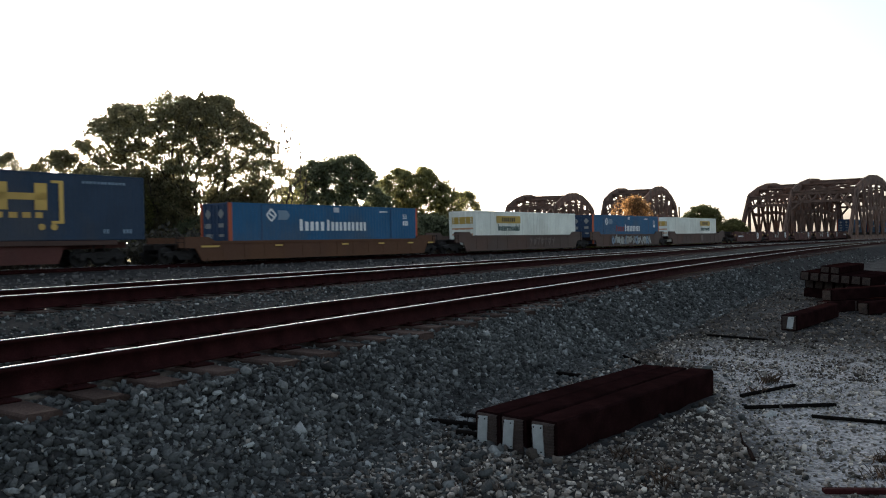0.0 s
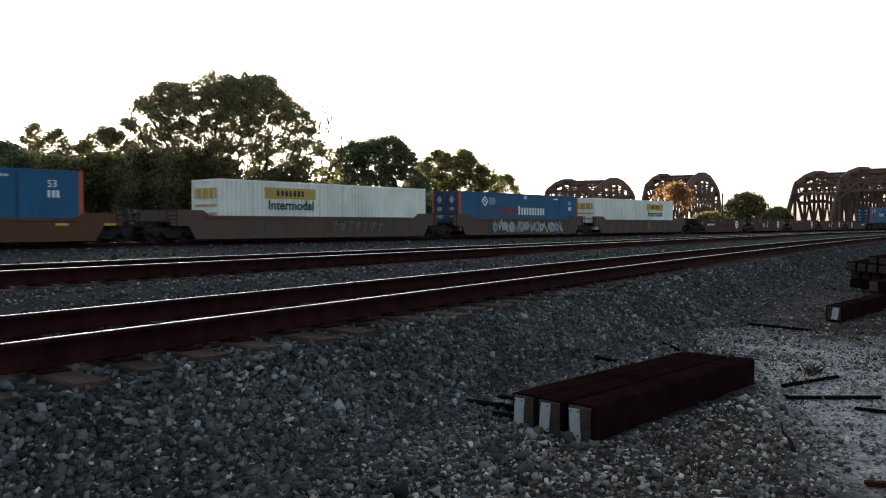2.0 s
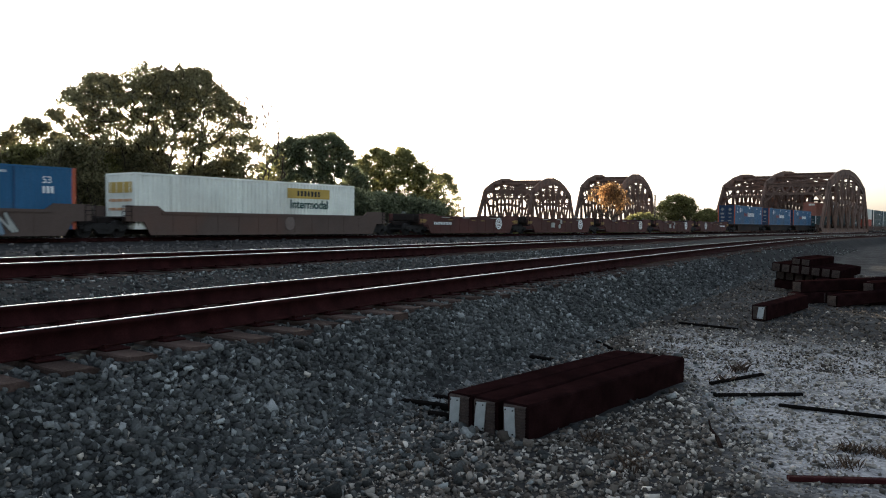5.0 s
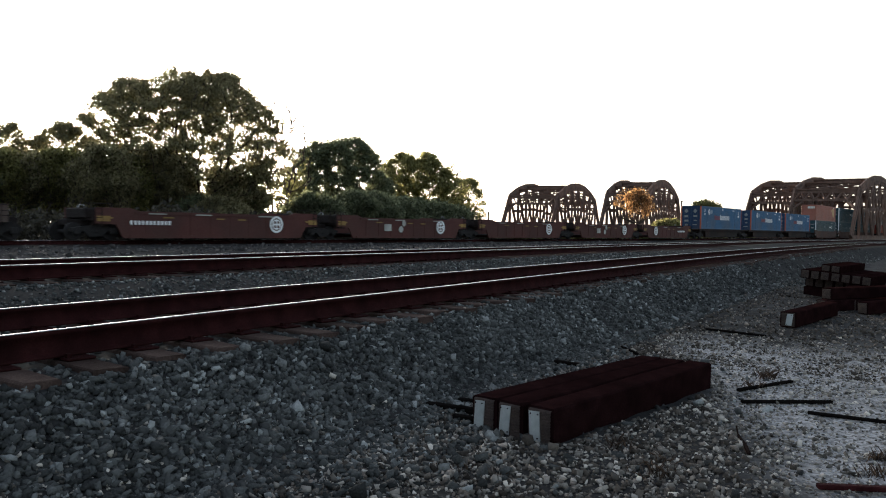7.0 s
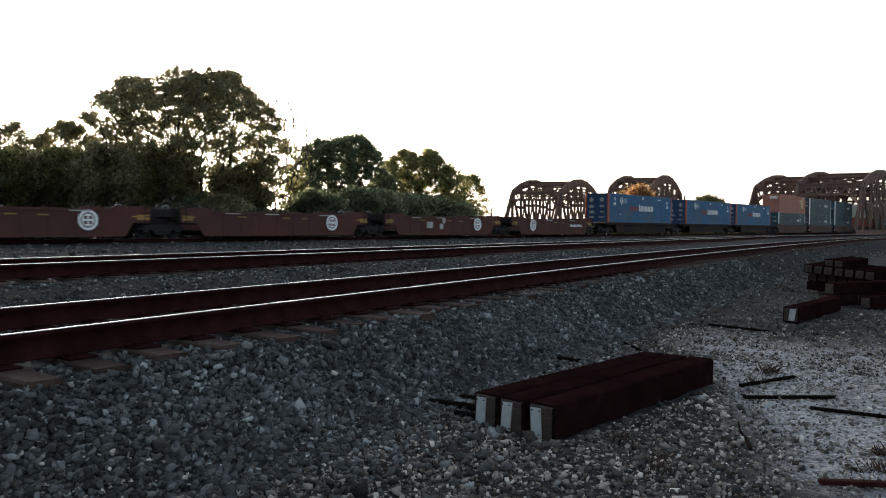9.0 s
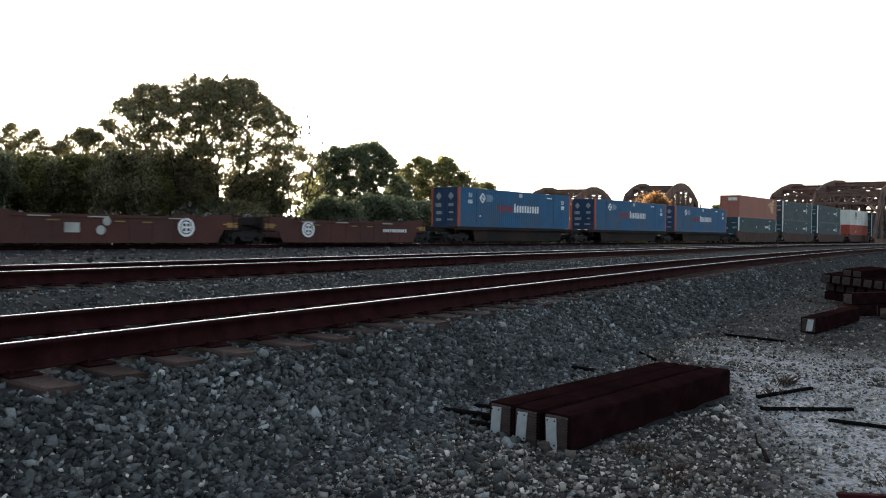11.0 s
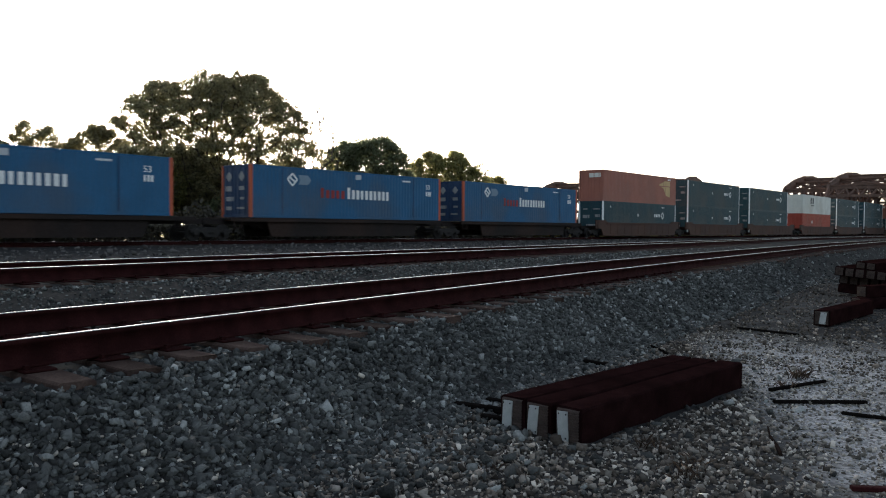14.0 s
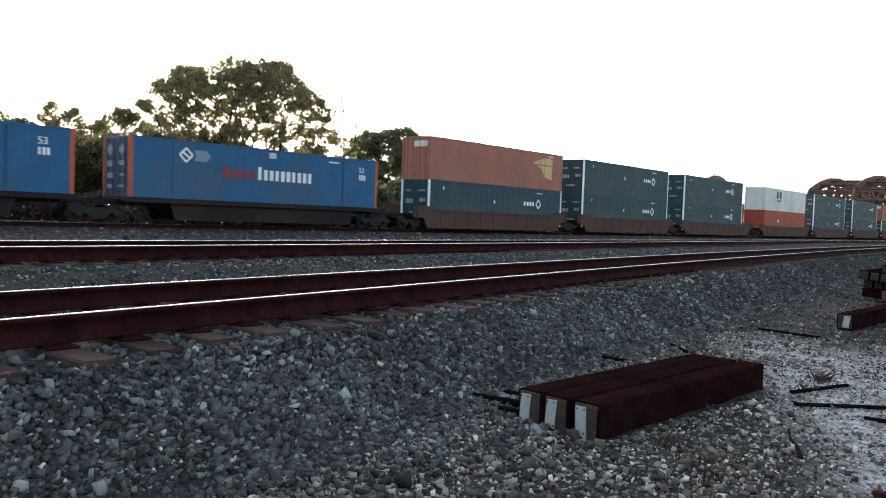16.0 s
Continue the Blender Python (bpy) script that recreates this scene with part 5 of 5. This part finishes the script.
    stacks = [(251.4, 271.6, [252.9, 271.6], 253.9, "umax", "red"), (271.6, 291.6, [291.6], 273.45, "umax", "umax"), (291.6, 313.5, [312.0], 293.5, "umax", "umax"),
              (314.6, 336.2, [316.2, 334.6], 317.3, "orange", "cream"), (336.2, 357.0, [338.0, 357.0], 337.6, "umax", "umax"), (357.0, 377.0, [377.0], 358.4, "umax", "umax"), (377.0, 398.0, [396.0], 378.6, "umax", "red"), (398.8, 420.0, [400.0, 418.6], 400.4, "umax", "umax")]
    for n, (c0, c1, tr, cc, lo, hi) in enumerate(stacks):
        well_car(c0, c1, tr, M_WELL_BROWN, "brown well car under double-stacked containers", mid=1.3, endz=1.5)
        for lev, kind in ((z1, lo), (z2, hi)):
            if kind == "umax":
                k = container(cc, lev, M_UMAX, "dark blue-grey container with white corner posts", trim=M_MARK)
                dark_livery(k, 90 + n)
            elif kind == "red":
                k = container(cc, lev, M_REDBOX, "brick-red container with a pale cream emblem patch")
                b = bmesh.new()
                prism(b, [(11.9, 2.0), (13.3, 2.45), (14.6, 2.45), (14.6, 0.75), (13.6, 0.95), (13.1, 1.6)], FACE - 0.012, FACE)
                part("emblem", b, M_PATCH, k, "faded cream painted emblem patch")
                marks(k, "emblem_line", [(12.9, 12.96, 1.4, 2.4), (13.5, 13.56, 1.0, 2.4), (12.0, 14.5, 1.85, 1.93)], FACE - 0.012, M_REDBOX, thick=0.004)
                marks(k, "code_mark", word_bars(14.0, 14.8, 2.55, 2.7, 6, 95), FACE, M_MARK)
                b = bmesh.new()
                prism(b, [(0.0, 2.2), (0.02, 2.2), (0.02, 2.6), (0.0, 2.6)], -1.0, 0.2)
                part("door_emblem", b, M_CREAM, k)
            elif kind == "orange":
                k = container(cc, lev, M_ORANGEBOX, "orange-red container in a well car")
                marks(k, "data_panel", [(5.0, 5.4, 1.4, 1.8)], FACE, M_MARK)
            else:
                k = container(cc, lev, M_CREAM, "cream-white container on top of an orange-red one")
                marks(k, "painted_name", word_bars(4.2, 6.4, 1.6, 2.5, 2, 97) + word_bars(4.4, 6.2, 1.2, 1.4, 4, 98), FACE, M_MARKDK)
                for x in (3.0, 9.0):
                    marks(k, "seam", [(x, x + 0.06, 0.2, 2.8)], FACE, M_WHITE)


build_train()


# ---- yard clutter ----
def build_clutter():
    ux, uy = math.cos(radians(-45)), math.sin(radians(-45))
    for i in range(3):
        k = 2 - i
        q = 0.02 - (0, 0.262, 0.5)[k]
        m = Matrix.Translation((1.033 + q * ux, 5.536 + q * uy, -0.026)) @ pose(0, 0, 0, 0, 0, -44.5 + (-0.2, -0.2, 0.3)[i])
        railroad_tie(m, "black creosoted timber tie with a bright end plate", length=2.69 + (0, 0, 0.06)[i], w=0.226, h=0.27, seed=200 + i, tilt=(0.006, 0.009, -0.006)[i])
    # lone tie and the pile further along
    railroad_tie(Matrix.Translation((6.2, 12.1, 0.02)) @ pose(0, 0, 0, 0, 0, -43), "creosoted tie lying alone in front of a tie pile", seed=210, shift=0.06, tilt=0.012, group="ties near the pile")
    rng = random.Random(6)
    hx, hy = math.cos(radians(-42)), math.sin(radians(-42))
    # two bearers on the ground, a set-back lower row, a full row and two ties on top
    for d in (0.55, 1.95):
        bx, by = 9.3 - hy * d, 17.73 + hx * d
        railroad_tie(Matrix.Translation((bx, by, 0.075)) @ pose(0, 0, 0, 0, 0, -132) @ pose(0, 0, 0, -4.85), "old black tie lying under a stacked pile", w=0.2, h=0.2, length=1.75, plate=False, seed=250, group="ties in the pile")
    for row, cols in enumerate((range(6), range(7), (2, 3))):
        for col in cols:
            back = (0.4, 0.0, 0.05)[row] + rng.uniform(-0.03, 0.03)
            x, y = 9.4 + hx * 0.212 * col - hy * back, 17.64 + hy * 0.212 * col + hx * back
            m = Matrix.Translation((x, y, 0.275 + 0.203 * row - 0.018 * col)) @ pose(0, 0, 0, 0, 0, -42 + rng.uniform(-0.4, 0.4)) @ pose(0, 0, 0, 0, 4.85)
            railroad_tie(m, "old black tie in a stacked pile", w=0.2, h=0.2 if row < 2 else 0.16, plate=False, seed=220 + row * 8 + col, group="ties in the pile")
    for j, (x, y, z, a, tilt) in enumerate(((9.6, 14.6, 0.0, -62, 0), (9.9, 14.8, 0.0, -58, 0), (9.75, 14.7, 0.22, -66, 2), (10.3, 15.0, 0.0, -52, 0), (10.15, 15.2, 0.22, -60, 0), (8.7, 14.2, 0.02, -75, 3), (9.2, 15.8, 0.0, -40, 6), (8.3, 14.9, 0.0, -70, 0), (8.65, 15.3, 0.0, -58, 0), (8.45, 15.0, 0.22, -73, 1), (9.0, 15.1, 0.0, -50, 0))):
        railroad_tie(Matrix.Translation((x, y, z)) @ pose(0, 0, 0, tilt, 0, a), "old black tie thrown in a loose heap", h=0.22, plate=False, seed=260 + j, group="ties in the loose heap")
    # flat iron bars
    # from, to, width, thickness, height of its middle over the ground
    bars = (((3.03, 6.71), (3.84, 6.70), 0.045, 0.028), ((3.22, 7.21), (3.96, 7.64), 0.04, 0.028), ((3.41, 6.31), (4.05, 5.85), 0.04, 0.026), ((2.47, 4.45), (3.1, 4.35), 0.05, 0.03), ((4.75, 11.78), (5.32, 11.03), 0.05, 0.03),
            ((0.29, 6.56), (0.75, 6.27), 0.06, 0.045), ((0.56, 6.73), (0.8, 6.62), 0.05, 0.04), ((0.48, 6.17), (0.75, 5.96), 0.05, 0.035), ((1.8, 8.69), (2.0, 8.46), 0.06, 0.045), ((2.9, 9.9), (2.92, 9.3), 0.03, 0.03))
    for i, (a, c, w, h) in enumerate(bars):
        lift = h / 2 + 0.012
        za, zc = [float(ground_z(UX * q[0] + UY * q[1], NX * q[0] + NY * q[1])) + lift for q in (a, c)]
        root = thing("iron_bar", Matrix.Translation((a[0], a[1], za)), "dull red rusty iron bar lying on the gravel" if i == 3 else "rusty black iron bar lying on pale gravel", "scrap iron", "iron bars on the ground")
        b = bmesh.new()
        beam(b, (0, 0, 0), (c[0] - a[0], c[1] - a[1], zc - za), w, h, ch=0.006)
        part("bar", b, M_RUSTBAR if i == 3 else M_SCRAP, root)
    # a short splintered stick on the gravel
    root = thing("stick", Matrix.Translation((2.37, 5.12, 0.025)), "short splintered reddish-brown stick lying on gravel", "stick")
    b = bmesh.new()
    p = Vector((0, 0, 0))
    for k, q in enumerate(((0.07, 0.22, 0.006), (0.13, 0.46, 0.004), (0.24, 0.74, 0.0))):
        beam(b, p, q, 0.024 - 0.006 * k, 0.018 - 0.004 * k, ch=0.003)
        p = Vector(q)
    part("wood", b, M_STICK, root)


build_clutter()


def tuft(x, y, h, n, seed, label):
    rng = np.random.RandomState(seed)
    base = rng.normal(0, 0.05, (n, 2))
    lean = rng.normal(0, 0.5, (n, 2)) * h
    hh = h * rng.uniform(0.5, 1.1, n)
    side = rng.normal(0, 1, (n, 2))
    side *= 0.004 / np.linalg.norm(side, axis=1, keepdims=True)
    z = np.zeros(n)
    v = np.stack([np.column_stack([base - side, z]), np.column_stack([base + side, z]), np.column_stack([base + lean * 0.4 + side * 0.7, hh * 0.6]), np.column_stack([base + lean, hh])], 1)
    f = (np.array([[0, 1, 2], [0, 2, 3]])[None] + 4 * np.arange(n)[:, None, None]).reshape(-1, 3)
    ob = part("weed_tuft", raw_mesh("weed_tuft", v.reshape(-1, 3), f, M_DRYGRASS), None)
    ob.location = (x, y, float(ground_z(UX * x + UY * y, NX * x + NY * y)))
    tagged(ob, label, "weed", "dry weeds in the gravel", "stuff")


tuft(1.56, 5.35, 0.09, 40, 1, "small dry brown weed growing in the gravel")
tuft(1.75, 5.0, 0.07, 30, 2, "small dry brown weed growing in the gravel")
tuft(3.25, 5.05, 0.06, 90, 3, "low patch of straw-coloured dry grass")
tuft(3.4, 4.95, 0.06, 90, 4, "low patch of straw-coloured dry grass")
tuft(3.45, 7.38, 0.09, 40, 5, "small dry brown weed growing in the gravel")
tuft(3.78, 7.85, 0.11, 36, 10, "spreading grey-brown dead weed behind an iron bar")
tuft(3.86, 7.98, 0.1, 34, 11, "spreading grey-brown dead weed behind an iron bar")
tuft(0.4, 4.9, 0.05, 30, 6, "small reddish dry weed between the stones")
tuft(0.62, 4.75, 0.05, 40, 7, "small reddish dry weed between the stones")
tuft(1.62, 4.75, 0.08, 45, 8, "small dry brown weed growing in the gravel")
tuft(3.0, 4.7, 0.07, 60, 9, "low patch of straw-coloured dry grass")


def pole(az, r, h, label):
    x, y = r * math.sin(radians(az)), r * math.cos(radians(az))
    root = thing("trackside_pole", Matrix.Translation((x, y, 0.4)), label, "pole")
    b = bmesh.new()
    b2 = bmesh.new()
    bmesh.ops.create_cone(b2, segments=10, radius1=0.16, radius2=0.12, depth=h, cap_ends=True)
    b2.transform(Matrix.Translation((0, 0, h / 2)))
    join(b, b2)
    part("shaft", b, M_BARK, root)
    b = bmesh.new()
    box(b, -0.17, 0.17, -0.14, 0.14, h - 0.12, h + 0.05, 0.03)
    part("cap", b, M_BARK, root)


pole(6.8, 116, 3.6, "short dark trackside pole beyond the train")
pole(20.2, 148, 6.6, "thin dark trackside mast beside the bridge")


def motions():
    times = [0, 2, 4, 6, 8, 10, 12, 14, 16]
    turn = pose(0, 0, 0, 0, 0, AX)
    for ob, c, z in MOVERS:
        walk(ob, [(t, Matrix.Translation(P(c - travelled(t), TRAIN_O, z)) @ turn) for t in times])
    steps = [i / FPS for i in range(16 * FPS + 1)]
    for ob, x in WHEELS:
        walk(ob, [(t, pose(x, 0, WHEEL_R + 0.01, 0, -math.degrees(travelled(t) / WHEEL_R), 0)) for t in steps])


motions()
